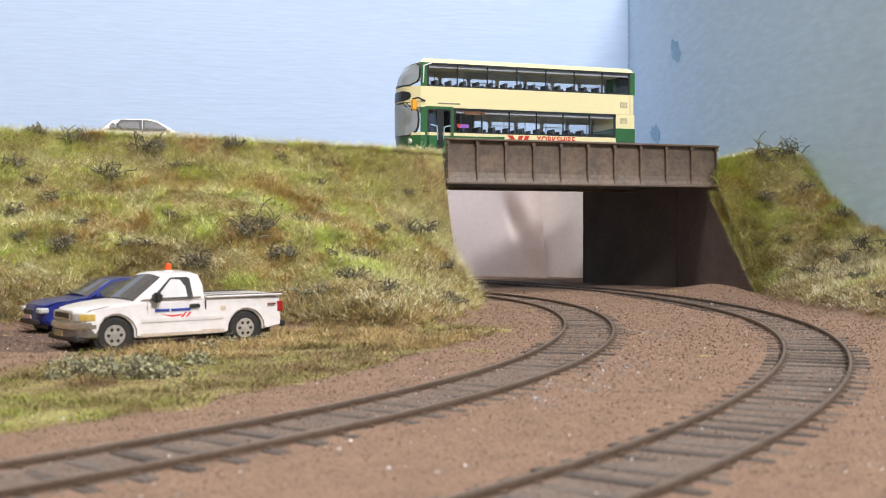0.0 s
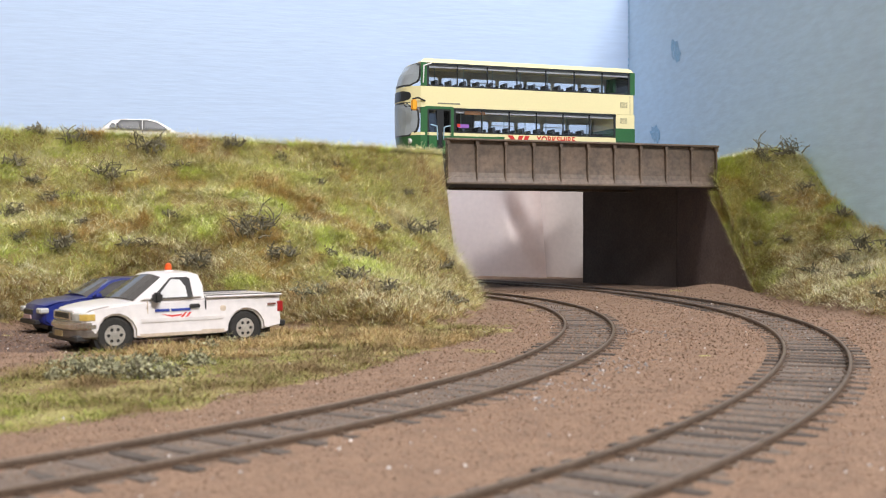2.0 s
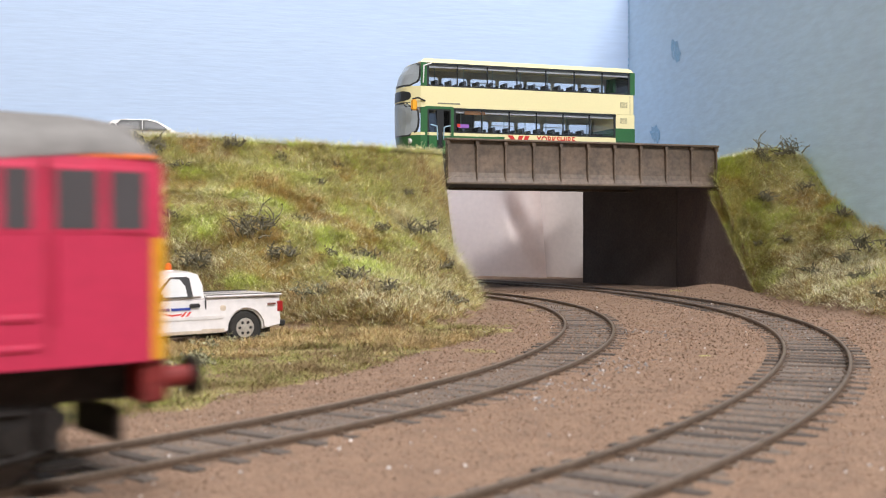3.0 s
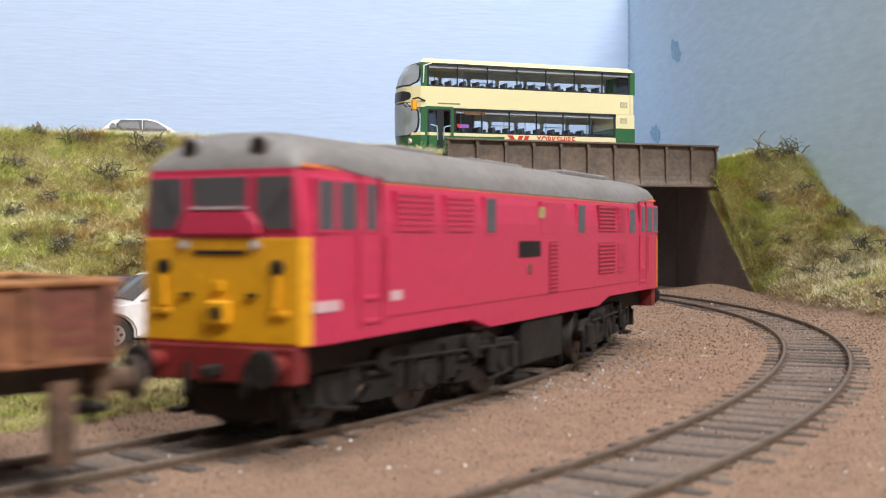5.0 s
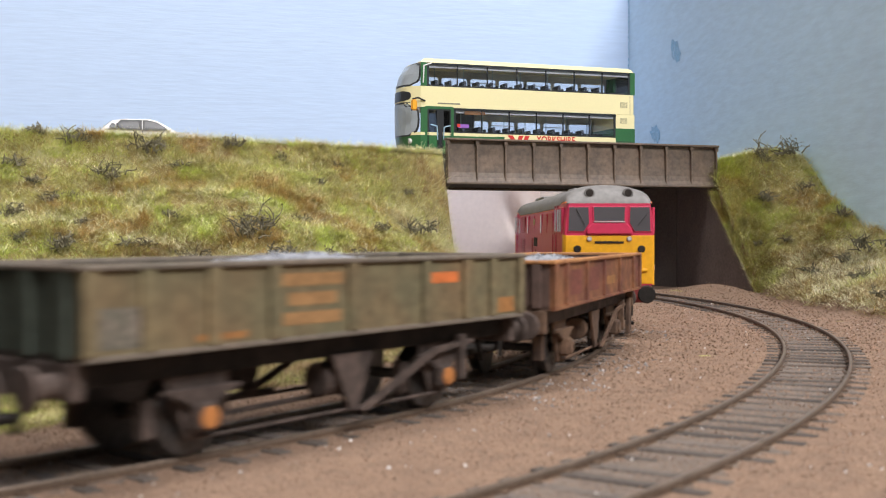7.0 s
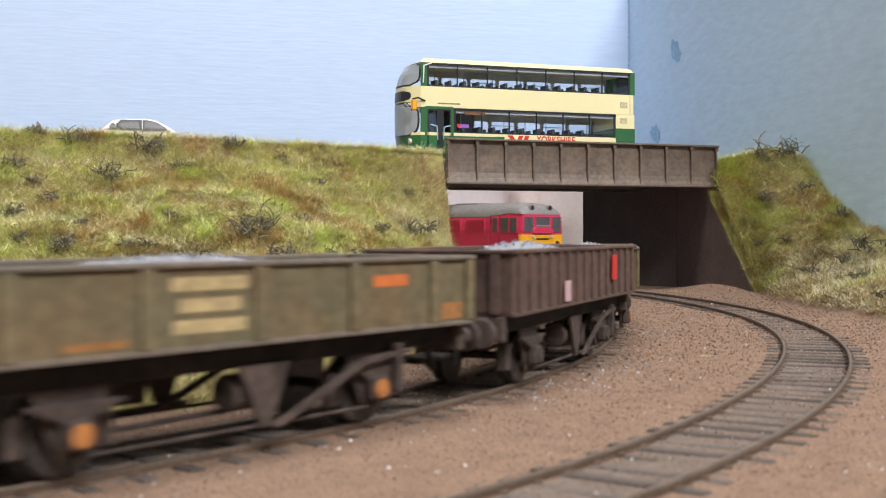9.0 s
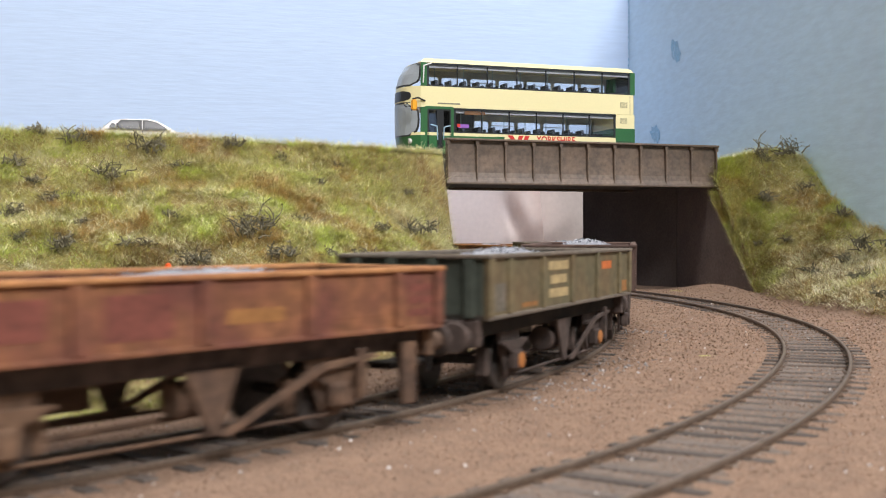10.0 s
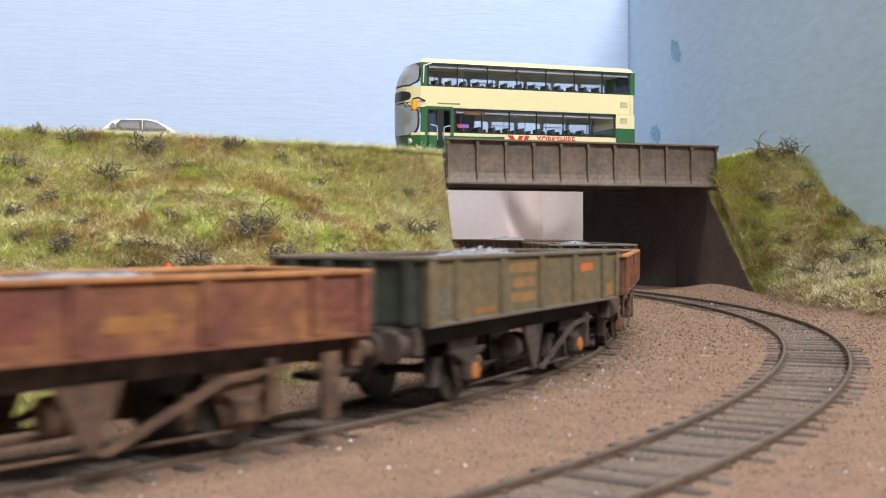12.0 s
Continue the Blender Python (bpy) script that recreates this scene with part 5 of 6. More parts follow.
def build_truck():
    root = thing("pickup_truck", "white pickup truck with orange roof beacon parked by the line", "pickup truck", pose(-0.1045, 0.3446, 0.0021, 0, 0, -141.0) @ Matrix.Diagonal((0.965, 0.965, 0.935, 1)))
    sh = Shell(13.0, 14.6, 24.6, 2.6, -59.5, 11.5, 1.6)
    low = [(-59.5, 5.6), (-52.5, 5.2)] + arch(-45, 6.4, 5.0) + [(-37.5, 4.4), (-8, 4.2)] + arch(0, 6.4, 4.6) + [(8.0, 6.0), (11.2, 6.4), (11.5, 11.0), (11.0, 12.6), (9.6, 13.6), (6.8, 14.2), (2.0, 15.0), (-5.4, 15.9), (-59.2, 16.4)]
    # lower body without the bed's hollow
    part("body", sh.body(low, 1.3, 0.0, 0.5, 2.2), M_TRUCKW, root, "white body with dusty lower edges", smooth=True)
    cab = [(-30.5, 16.0), (-5.8, 15.6), (-16.0, 23.2), (-17.4, 24.1), (-19.8, 24.6), (-27.0, 24.7), (-29.2, 24.0), (-30.4, 20.5)]
    part("cab", sh.body(cab, 1.5, 0.0, 0.6), M_TRUCKW, root, smooth=True)
    part("windscreen", sh.across((-6.4, 16.1), (-16.4, 23.4), 1.0, 0.15, 0.3, 0.8), M_SCREEN, root, "smoked sloping windscreen")
    part("rear_window", bx(-30.75, -30.3, -7.5, 7.5, 18.2, 22.8, 0.1), M_SCREEN, root)
    for s in (-1, 1):
        w = part("side_window", sh.panel([(-11.6, 16.5), (-26.2, 16.7), (-25.6, 22.9), (-24.6, 23.5), (-19.0, 23.4)], s, 0.10), M_DKPLASTIC, root)
        part("pane", sh.panel([(-13.6, 16.9), (-24.2, 17.0), (-23.8, 20.4), (-22.2, 22.6), (-19.2, 22.9)], s, 0.16), M_WINPALE, w, "door glass with a pale reflection painted on")
        part("door_seam", sh.panel([(-10.4, 6.0), (-10.7, 6.0), (-10.7, 16.0), (-10.4, 16.0)], s, 0.03), M_DUSTY, root)
        part("door_seam", sh.panel([(-30.4, 5.0), (-30.75, 5.0), (-30.75, 16.2), (-30.4, 16.2)], s, 0.03), M_DKPLASTIC, root)
        part("rub_strip", sh.panel([(-8.2, 9.2), (-36.6, 9.2), (-36.6, 10.4), (-8.2, 10.4)], s, 0.28), M_TRUCKW, root)
        part("dusty_sill", sh.panel([(-8.0, 4.6), (-37.0, 4.6), (-37.0, 8.0), (-22.0, 7.2), (-8.0, 7.8)], s, 0.05), M_DUSTY, root, "dusty tan sill")
        part("door_handle", sh.panel(rounded(-28.2, -24.6, 13.2, 14.6, 0.5), s, 0.3), M_DKPLASTIC, root)
        part("wing_mirror", bx(-14.6, -11.8, *sorted((s * 12.6, s * 15.4)), 15.6, 18.8, 0.6, 2), M_DKPLASTIC, root, "black wing mirror")
        for i, (a, b) in enumerate(((-13.0, -17.8), (-18.4, -25.0))):
            part("lettering_bar", sh.panel([(a, 12.5), (b, 12.5), (b, 13.3), (a, 13.3)], s, 0.06), M_BLUELET, root, "blue lettering bar")
        part("red_arrow", sh.panel([(-14.8, 11.7), (-18.6, 10.6), (-22.0, 11.0), (-22.0, 11.5), (-18.6, 11.2)], s, 0.06), M_REDLET, root)
        for k in (0, 1.6):
            part("red_arrow", sh.panel([(-21.2 - k, 10.0), (-22.0 - k, 10.0), (-23.8 - k, 12.0), (-23.0 - k, 12.0)], s, 0.06), M_REDLET, root)
        part("badge", sh.panel([(-53.2, 13.2), (-56.4, 13.2), (-56.4, 13.8), (-53.2, 13.8)], s, 0.06), M_MAROON, root)
        part("fuel_flap", sh.panel(rounded(-37.6, -35.6, 11.8, 13.6, 0.6), s, 0.04), M_DUSTY, root)
        part("tail_lamp", bx(-59.95, -57.6, *sorted((s * 10.4, s * 11.75)), 10.6, 14.2, 0.25), M_TAIL, root, "red tail lamp")
        lamp = part("headlamp", prism([(7.4, s * 7.2), (11.5, s * 7.2), (11.1, s * 9.0), (10.1, s * 10.8), (8.4, s * 12.3), (6.2, s * 12.75), (6.2, s * 11.0)], 10.3, 12.9, "z", 0.25), M_LENS, root, "clear headlamp with an amber corner")
        part("amber_corner", prism([(10.5, s * 10.5), (8.6, s * 12.3), (6.3, s * 12.9), (6.3, s * 11.6), (9.2, s * 10.2)], 10.5, 12.6, "z", 0.15), M_AMBER, lamp)
        part("arch_liner", cyl((0, 5.6), 6.5, *sorted((s * 6, s * 11.6)), "y", 28), M_DKPLASTIC, root)
        part("arch_liner", cyl((-45, 5.6), 6.5, *sorted((s * 6, s * 11.6)), "y", 28), M_DKPLASTIC, root)
        vehicle_wheel(root, 0, s * 12.4, 5.6, 3.6, s)
        vehicle_wheel(root, -45, s * 12.4, 5.6, 3.6, s)
        part("bed_rail", bx(-59.0, -31.0, *sorted((s * 11.2, s * 12.6)), 16.3, 17.0, 0.2), M_TRUCKW, root)
        part("bed_rail_cap", bx(-58.8, -31.4, *sorted((s * 11.0, s * 12.3)), 17.0, 17.25, 0.1), M_DKPLASTIC, root)
    part("tailgate", bx(-59.4, -58.2, -11, 11, 16.2, 16.9, 0.2), M_TRUCKW, root)
    part("bed_floor", bx(-58.0, -31.2, -11, 11, 16.35, 16.5), M_DKPLASTIC, root)
    part("grille", bx(10.4, 11.85, -6.6, 6.6, 10.4, 13.4, 0.35), M_CHROME, root)
    part("grille_opening", bx(11.0, 11.98, -5.6, 5.6, 11.0, 12.9, 0.2), M_DKPLASTIC, root)
    plan = [(5.6, -13.2), (8.6, -13.0), (11.2, -10.8), (12.6, -6.5), (13.0, 0.0), (12.6, 6.5), (11.2, 10.8), (8.6, 13.0), (5.6, 13.2)]
    bump = part("front_bumper", prism(plan, 7.6, 9.9, "z", 0.6, seg=2), M_CHROME, root, "bright chrome front bumper with a grey lower half")
    part("bumper_valance", prism([(x - 0.3, y * 0.985) for x, y in plan], 4.9, 7.7, "z", 0.5), M_BUMPER, bump)
    part("air_dam", bx(7.0, 12.0, -11.4, 11.4, 3.8, 6.0, 0.5), M_DKPLASTIC, root)
    part("number_plate_bar", bx(12.6, 12.95, -3, 3, 5.4, 7.2), M_CREAMB, root)
    part("rear_bumper", bx(-61.2, -58.8, -11.4, 11.4, 5.4, 7.6, 0.5), M_DKPLASTIC, root)
    part("chassis", bx(-57, 8, -8, 8, 3.2, 6.5), M_DKPLASTIC, root)
    b = part("beacon_base", cyl((-23.5, 0), 1.6, 24.4, 25.5, "z", 16, 0.2), M_TRUCKW, root)
    part("beacon_lens", cyl((-23.5, 0), 1.2, 25.4, 27.8, "z", 16, 0.4, r2=0.95), M_BEACON, b, "orange beacon lens")
    part("cab_seat", bx(-27, -23.5, -9, 9, 15, 21, 0.8), M_BINT, root)


# near-white base colour paints the reflection in the truck's door glass
M_WINPALE = mat("glass_painted_reflection", (0.72, 0.72, 0.72), 0.15, vary=0.15, fine=60, coarse=160, bump=0.0, tint=(0.5, 0.5, 0.52))
build_truck()


def build_car(kind, m, label, paint):
    root = thing(kind, label, "car", m)
    sh = Shell(11.6, 11.6, 19.0, 2.6, -47.0, 9.5, 2.4)
    low = [(-46.5, 5.0), (-42.5, 3.6)] + arch(-34.5, 4.9, 3.4) + [(-28, 3.0), (-6.5, 3.0)] + arch(0, 4.9, 3.2) + [(7.0, 3.6), (9.2, 4.6), (9.5, 8.0), (8.2, 10.2), (4.0, 11.4), (-7.0, 12.6), (-46.0, 13.0), (-47.0, 9.0)]
    part("body", sh.body(low, 1.3, 0.0, 0.6, 2.4), paint, root, smooth=True)
    cab = [(-46.0, 12.6), (-6.5, 12.4), (-17.0, 18.2), (-21.0, 19.0), (-33.0, 19.0), (-40.0, 18.0), (-45.0, 14.0)]
    part("cabin", sh.body(cab, 1.3, 0.0, 0.5), paint, root, smooth=True)
    part("windscreen", sh.across((-7.6, 12.9), (-17.2, 18.1), 1.0, 0.15, 0.3, 0.75), M_SCREEN, root, "smoked windscreen")
    part("rear_window", sh.across((-44.4, 14.4), (-40.2, 17.8), 1.2, 0.15, 0.3, 0.75), M_SCREEN, root)
    for s in (-1, 1):
        for poly in ([(-9.6, 13.0), (-24.5, 13.0), (-24.5, 18.6), (-20.8, 18.5), (-17.0, 17.6)], [(-24.9, 13.0), (-36.0, 13.2), (-38.4, 16.0), (-35.6, 18.4), (-24.9, 18.6)], [(-37.4, 13.4), (-42.2, 14.0), (-40.4, 16.6), (-39.2, 16.2)]):
            w = part("side_window", sh.panel(poly, s, 0.10), M_DKPLASTIC, root)
            cx, cz = sum(p[0] for p in poly) / len(poly), sum(p[1] for p in poly) / len(poly) - 0.25
            part("pane", sh.panel([(cx + (a - cx) * 0.80, cz + (b - cz) * 0.60) for a, b in poly], s, 0.16), M_CARGLASS if kind == "white_car" else M_SCREEN, w, "dark side glass")
        part("headlamp", bx(5.4, 9.0, *sorted((s * 6.2, s * 10.2)), 7.6, 9.6, 0.5), M_LENS, root)
        part("tail_lamp", bx(-47.2, -44.6, *sorted((s * 7.6, s * 10.4)), 9.4, 12.4, 0.4), M_TAIL, root)
        part("wing_mirror", bx(-12.0, -9.6, *sorted((s * 11.4, s * 13.4)), 12.4, 14.2, 0.5), paint, root)
        part("door_seam", sh.panel([(-24.6, 4.5), (-24.85, 4.5), (-24.85, 12.8), (-24.6, 12.8)], s, 0.03), M_DKPLASTIC, root)
        part("door_handle", sh.panel(rounded(-23.8, -21.4, 10.6, 11.3, 0.3), s, 0.2), paint, root)
        for x in (0, -34.5):
            part("arch_liner", cyl((x, 4.2), 4.7, *sorted((s * 5, s * 9.6)), "y", 20), M_DKPLASTIC, root)
            vehicle_wheel(root, x, s * 11.0, 4.2, 2.8, s)
    part("grille", bx(8.2, 9.7, -4.2, 4.2, 7.2, 9.0, 0.3), M_DKPLASTIC, root)
    part("lower_grille", bx(7.2, 9.75, -7.5, 7.5, 3.8, 5.4, 0.3), M_DKPLASTIC, root)
    part("number_plate_bar", bx(9.4, 9.85, -3.4, 3.4, 5.7, 7.0), M_WHITE, root)
    part("chassis", bx(-42, 5, -7, 7, 2.0, 4.5), M_DKPLASTIC, root)
    return root


build_car("blue_car", pose(-0.1375, 0.402, 0.0022, 0, 0, -141.0), "dark blue saloon car parked beside the pickup truck", M_CARBLUE)
wx, wy, wz = road(-139, 40)
build_car("white_car", pose(wx * MM, wy * MM, (ROAD_Z + 0.2) * MM, 0, 0, 19.3), "white car standing on the road along the embankment", M_CARWHITE)


# ---- vegetation and loose ground ----
def grass_mat(name, stops, patch):
    """Fibres that differ from one another, with drifts of another colour between them."""
    m = mat(name, (0.4, 0.4, 0.1), 0.8, vary=0.3, fine=260, coarse=40, bump=0.0, island=0.3)
    nt = m.node_tree
    hv = next(n for n in nt.nodes if n.bl_idname == "ShaderNodeHueSaturation")
    tc = next(n for n in nt.nodes if n.bl_idname == "ShaderNodeTexCoord")
    geo = nt.nodes.new("ShaderNodeNewGeometry")
    ramp = nt.nodes.new("ShaderNodeValToRGB")
    ramp.color_ramp.interpolation = "CONSTANT"
    el = ramp.color_ramp.elements
    el[0].position, el[0].color = 0.0, (*stops[0][1], 1)
    el[1].position, el[1].color = stops[1][0], (*stops[1][1], 1)
    for pos, c in stops[2:]:
        e = el.new(pos)
        e.color = (*c, 1)
    wn = nt.nodes.new("ShaderNodeTexWhiteNoise")
    wn.noise_dimensions = "1D"
    nt.links.new(geo.outputs["Random Per Island"], wn.inputs["W"])
    nt.links.new(wn.outputs["Value"], ramp.inputs["Fac"])
    last = ramp.outputs["Color"]
    for scale, colour, lo, hi, amt in patch:
        mx = nt.nodes.new("ShaderNodeMix")
        mx.data_type = "RGBA"
        mx.inputs["B"].default_value = (*colour, 1)
        n3 = nt.nodes.new("ShaderNodeTexNoise")
        n3.inputs["Scale"].default_value = scale
        nt.links.new(tc.outputs["Object"], n3.inputs["Vector"])
        r = nt.nodes.new("ShaderNodeMapRange")
        r.inputs["From Min"].default_value, r.inputs["From Max"].default_value, r.inputs["To Max"].default_value = lo, hi, amt
        nt.links.new(n3.outputs["Fac"], r.inputs["Value"])
        nt.links.new(r.outputs["Result"], mx.inputs["Factor"])
        nt.links.new(last, mx.inputs["A"])
        last = mx.outputs["Result"]
    nt.links.new(last, hv.inputs["Color"])
    return m


# green and brown drifts; palest stop and finest drifts paint highlights and shaded gaps
M_GRASS = grass_mat("static_grass", [(0.0, (0.60, 0.66, 0.22)), (0.28, (0.74, 0.74, 0.31)), (0.50, (0.74, 0.61, 0.29)), (0.68, (0.46, 0.28, 0.10)), (0.79, (0.95, 0.92, 0.62)), (0.94, (0.22, 0.26, 0.07))],
                    [(30, (0.56, 0.35, 0.13), 0.51, 0.60, 0.8), (44, (0.66, 0.76, 0.20), 0.51, 0.60, 0.8), (95, (0.30, 0.20, 0.065), 0.56, 0.66, 0.65), (190, (0.74, 0.76, 0.34), 0.53, 0.63, 0.6), (150, (0.17, 0.15, 0.045), 0.59, 0.67, 0.55)])
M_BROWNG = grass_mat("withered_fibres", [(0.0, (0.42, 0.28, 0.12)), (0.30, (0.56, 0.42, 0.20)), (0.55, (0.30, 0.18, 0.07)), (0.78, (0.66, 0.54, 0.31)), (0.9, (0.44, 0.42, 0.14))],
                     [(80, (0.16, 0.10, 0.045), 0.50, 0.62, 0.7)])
M_VERGE = grass_mat("verge_fibres", [(0.0, (0.22, 0.20, 0.055)), (0.30, (0.32, 0.25, 0.10)), (0.55, (0.18, 0.115, 0.055)), (0.80, (0.42, 0.34, 0.18)), (0.9, (0.20, 0.23, 0.06))],
                    [(60, (0.19, 0.115, 0.055), 0.48, 0.62, 0.75)])
# straw, made paler so the fibres double as painted glints on the grass
M_STRAW = mat("straw_and_glint_fibres", (0.88, 0.83, 0.56), 0.4, vary=0.3, bump=0.0, island=0.35)
M_MOSS = mat("low_green_scatter", (0.32, 0.35, 0.075), 0.95, vary=0.3, fine=500, coarse=60, bump=0.0, island=0.4)
M_TWIG = mat("dark_shrub_twigs", (0.115, 0.105, 0.068), 0.9, vary=0.4, bump=0.0, island=0.4, tint=(0.20, 0.18, 0.125))
M_SHRUBLF = mat("grey_green_shrub", (0.27, 0.27, 0.16), 0.9, vary=0.4, bump=0.0, island=0.5, tint=(0.38, 0.35, 0.22))
M_DARKLF = mat("dark_shrub_leaf", (0.185, 0.165, 0.100), 0.9, vary=0.4, bump=0.0, island=0.5, tint=(0.27, 0.24, 0.15))


def stuff(name, V, F, m, label, category):
    me = bpy.data.meshes.new(name)
    me.from_pydata((V * MM).tolist(), [], F.tolist())
    me.materials.append(m)
    return tagged(new(name, me), label, category, kind="stuff")


def blades(rng, X, Y, Z, length, width, lean, down):
    """Thin curved fibres, each two joined slips; down is the way they droop."""
    n = len(X)
    a = rng.rand(n) * 2 * np.pi
    L = length * (0.55 + 0.9 * rng.rand(n))
    w = width * (0.6 + 0.8 * rng.rand(n))
    dirx = np.cos(a) * lean * (0.3 + rng.rand(n)) + down[0]
    diry = np.sin(a) * lean * (0.3 + rng.rand(n)) + down[1]
    up = np.ones(n)
    q = np.sqrt(dirx ** 2 + diry ** 2 + up ** 2)
    d = np.stack([dirx / q, diry / q, up / q], -1)
    base = np.stack([X, Y, Z - 0.4], -1)
    s = np.stack([np.cos(a + 1.3), np.sin(a + 1.3), 0 * a], -1) * w[:, None] / 2
    mid = base + d * (L * 0.55)[:, None]
    bend = np.stack([dirx, diry, -0.15 * np.ones(n)], -1)
    tip = mid + (d + 0.55 * bend) * (L * 0.45)[:, None]
    V = np.stack([base - s, base + s, mid - s * 0.8, mid + s * 0.8, tip], 1).reshape(-1, 3)
    k = np.arange(n) * 5
    F = np.concatenate([np.stack([k, k + 1, k + 3], -1), np.stack([k, k + 3, k + 2], -1), np.stack([k + 2, k + 3, k + 4], -1)])
    return V, F


def slopes(X, Y):
    e = 1.5
    return (ground_z(X + e, Y) - ground_z(X - e, Y)) / (2 * e), (ground_z(X, Y + e) - ground_z(X, Y - e)) / (2 * e)


def cover(X, Y):
    """How much grass grows: on the banks and on the verge by the cars."""
    r = np.maximum(bank(X, Y, FOOT_L, TOP_L), bank(X, Y, FOOT_R, TOP_R))
    g = np.clip(r / 0.07, 0, 1)
    onroad = ((X - P0.x) * RN.x + (Y - P0.y) * RN.y > 9)
    g = np.where(onroad & (r > 0.95), 0, g)
    return g


def build_grass():
    rng = np.random.RandomState(7)

    def scatter(n, x0, x1, y0, y1, chance):
        X, Y = rng.uniform(x0, x1, n), rng.uniform(y0, y1, n)
        keep = (np.abs(X / Y) < 0.45) & (rng.rand(n) < chance(X, Y))
        return X[keep], Y[keep]
    for x0, x1, y0, y1, n, clumps in ((-290, 30, 385, 660, 260000, 26000), (165, 330, 430, 740, 110000, 11000)):
        def rise(X, Y):
            return np.maximum(bank(X, Y, FOOT_L, TOP_L), bank(X, Y, FOOT_R, TOP_R))

        def lay(X, Y, length, lean, down, width=0.22):
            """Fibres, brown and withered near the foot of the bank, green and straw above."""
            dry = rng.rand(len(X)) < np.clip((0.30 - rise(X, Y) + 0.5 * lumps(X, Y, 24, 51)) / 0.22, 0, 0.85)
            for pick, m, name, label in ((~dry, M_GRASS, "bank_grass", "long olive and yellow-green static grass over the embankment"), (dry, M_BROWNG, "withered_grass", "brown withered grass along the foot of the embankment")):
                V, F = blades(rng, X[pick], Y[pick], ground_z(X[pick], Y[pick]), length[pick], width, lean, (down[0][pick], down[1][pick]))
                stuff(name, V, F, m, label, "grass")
        X, Y = scatter(n, x0, x1, y0, y1, lambda X, Y: cover(X, Y) * np.clip(0.75 + 0.9 * lumps(X, Y, 14, 12), 0.35, 1))
        sx, sy = slopes(X, Y)
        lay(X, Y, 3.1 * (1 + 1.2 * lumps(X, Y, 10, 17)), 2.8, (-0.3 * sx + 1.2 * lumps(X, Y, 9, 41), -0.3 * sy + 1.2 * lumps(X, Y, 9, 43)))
        # tufts: fibres that spread from a common root, each tuft leaning its own way
        tx, ty = scatter(clumps, x0, x1, y0, y1, lambda X, Y: cover(X, Y) * np.clip(0.55 + 1.3 * lumps(X, Y, 17, 13), 0.1, 1))
        per = 26
        tall = np.repeat(rng.uniform(2.8, 6.2, len(tx)), per)
        gx, gy = rng.randn(len(tx) * per), rng.randn(len(tx) * per)
        wx, wy = np.repeat(rng.randn(len(tx)) * 0.8, per), np.repeat(rng.randn(len(tx)) * 0.8 - 0.3, per)
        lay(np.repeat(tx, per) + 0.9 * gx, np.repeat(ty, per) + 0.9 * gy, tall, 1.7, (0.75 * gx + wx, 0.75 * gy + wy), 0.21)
        n = len(X) // 3 if x0 < 0 else int(len(X) * 0.7)
        i = rng.choice(len(X), n)
        x, y = X[i] + rng.uniform(-1, 1, n), Y[i] + rng.uniform(-1, 1, n)
        V, F = blades(rng, x, y, ground_z(x, y) + 1.2, 5.0, 0.20, 2.6, (0.0, -0.1))
        stuff("straw_grass", V, F, M_STRAW, "pale straw fibres and painted glints among the bank grass", "dry grass")
        i = np.flatnonzero((rise(X, Y) > 0.86) & (rng.rand(len(X)) < 0.40))
        V, F = blades(rng, X[i], Y[i], ground_z(X[i], Y[i]), 6.2, 0.11, 1.3, (0.0, 0.0))
        stuff("crest_grass", V, F, M_STRAW, "wispy pale grass standing along the top of the bank", "dry grass")
    # ragged fringes where the banks end at the bridge
    for x0, x1, y0, y1 in ((-30, 24, 570, 660), (168, 192, 632, 712)):
        X, Y = scatter(16000, x0, x1, y0, y1, lambda X, Y: cover(X, Y))
        V, F = blades(rng, X, Y, ground_z(X, Y), 5.2, 0.15, 2.2, (0.5 if x0 < 0 else -0.5, -0.4))
        stuff("fringe_grass", V, F, M_STRAW if x0 < 0 else M_GRASS, "long pale grass fringe beside the bridge", "grass")
    # grass hanging over the wing wall's sloping top
    t = rng.rand(9000)
    X, Y = 177 - 14.6 * t + rng.uniform(1.0, 7.5, 9000), 640 + 58 * t + rng.uniform(-1.0, 2.0, 9000)
    V, F = blades(rng, X, Y, 0.5 + 61 * t + 0.4, 4.2, 0.2, 1.4, (0.0, -0.5))
    stuff("fringe_grass", V, F, M_GRASS, "grass hanging over the sloping wing wall", "grass")
    # low verge
    X, Y = scatter(620000, -170, 40, 110, 450, lambda X, Y: verge(X, Y) * np.clip(0.40 + 1.8 * lumps(X, Y, 9, 21) + 1.2 * lumps(X, Y, 29, 22), 0.08, 0.8))
    far = np.clip((Y - 180) / 70, 0, 1) + 0.9 * lumps(X, Y, 20, 25) + 0.6 * lumps(X, Y, 7, 26)
    green = rng.rand(len(X)) > far * 0.95
    x, y = X[green], Y[green]
    V, F = blades(rng, x, y, ground_z(x, y), 1.7 * (1 + 1.4 * lumps(x, y, 8, 61)), 0.14, 1.6, (0, 0))
    stuff("verge_grass", V, F, M_MOSS, "short bright green scatter along the verge", "grass")
    x, y = X[~green], Y[~green]
    V, F = blades(rng, x, y, ground_z(x, y), 2.3 * (1 + 1.5 * lumps(x, y, 8, 62)), 0.14, 1.8, (0, 0))
    stuff("verge_grass", V, F, M_VERGE, "tan and olive grass along the verge", "grass")
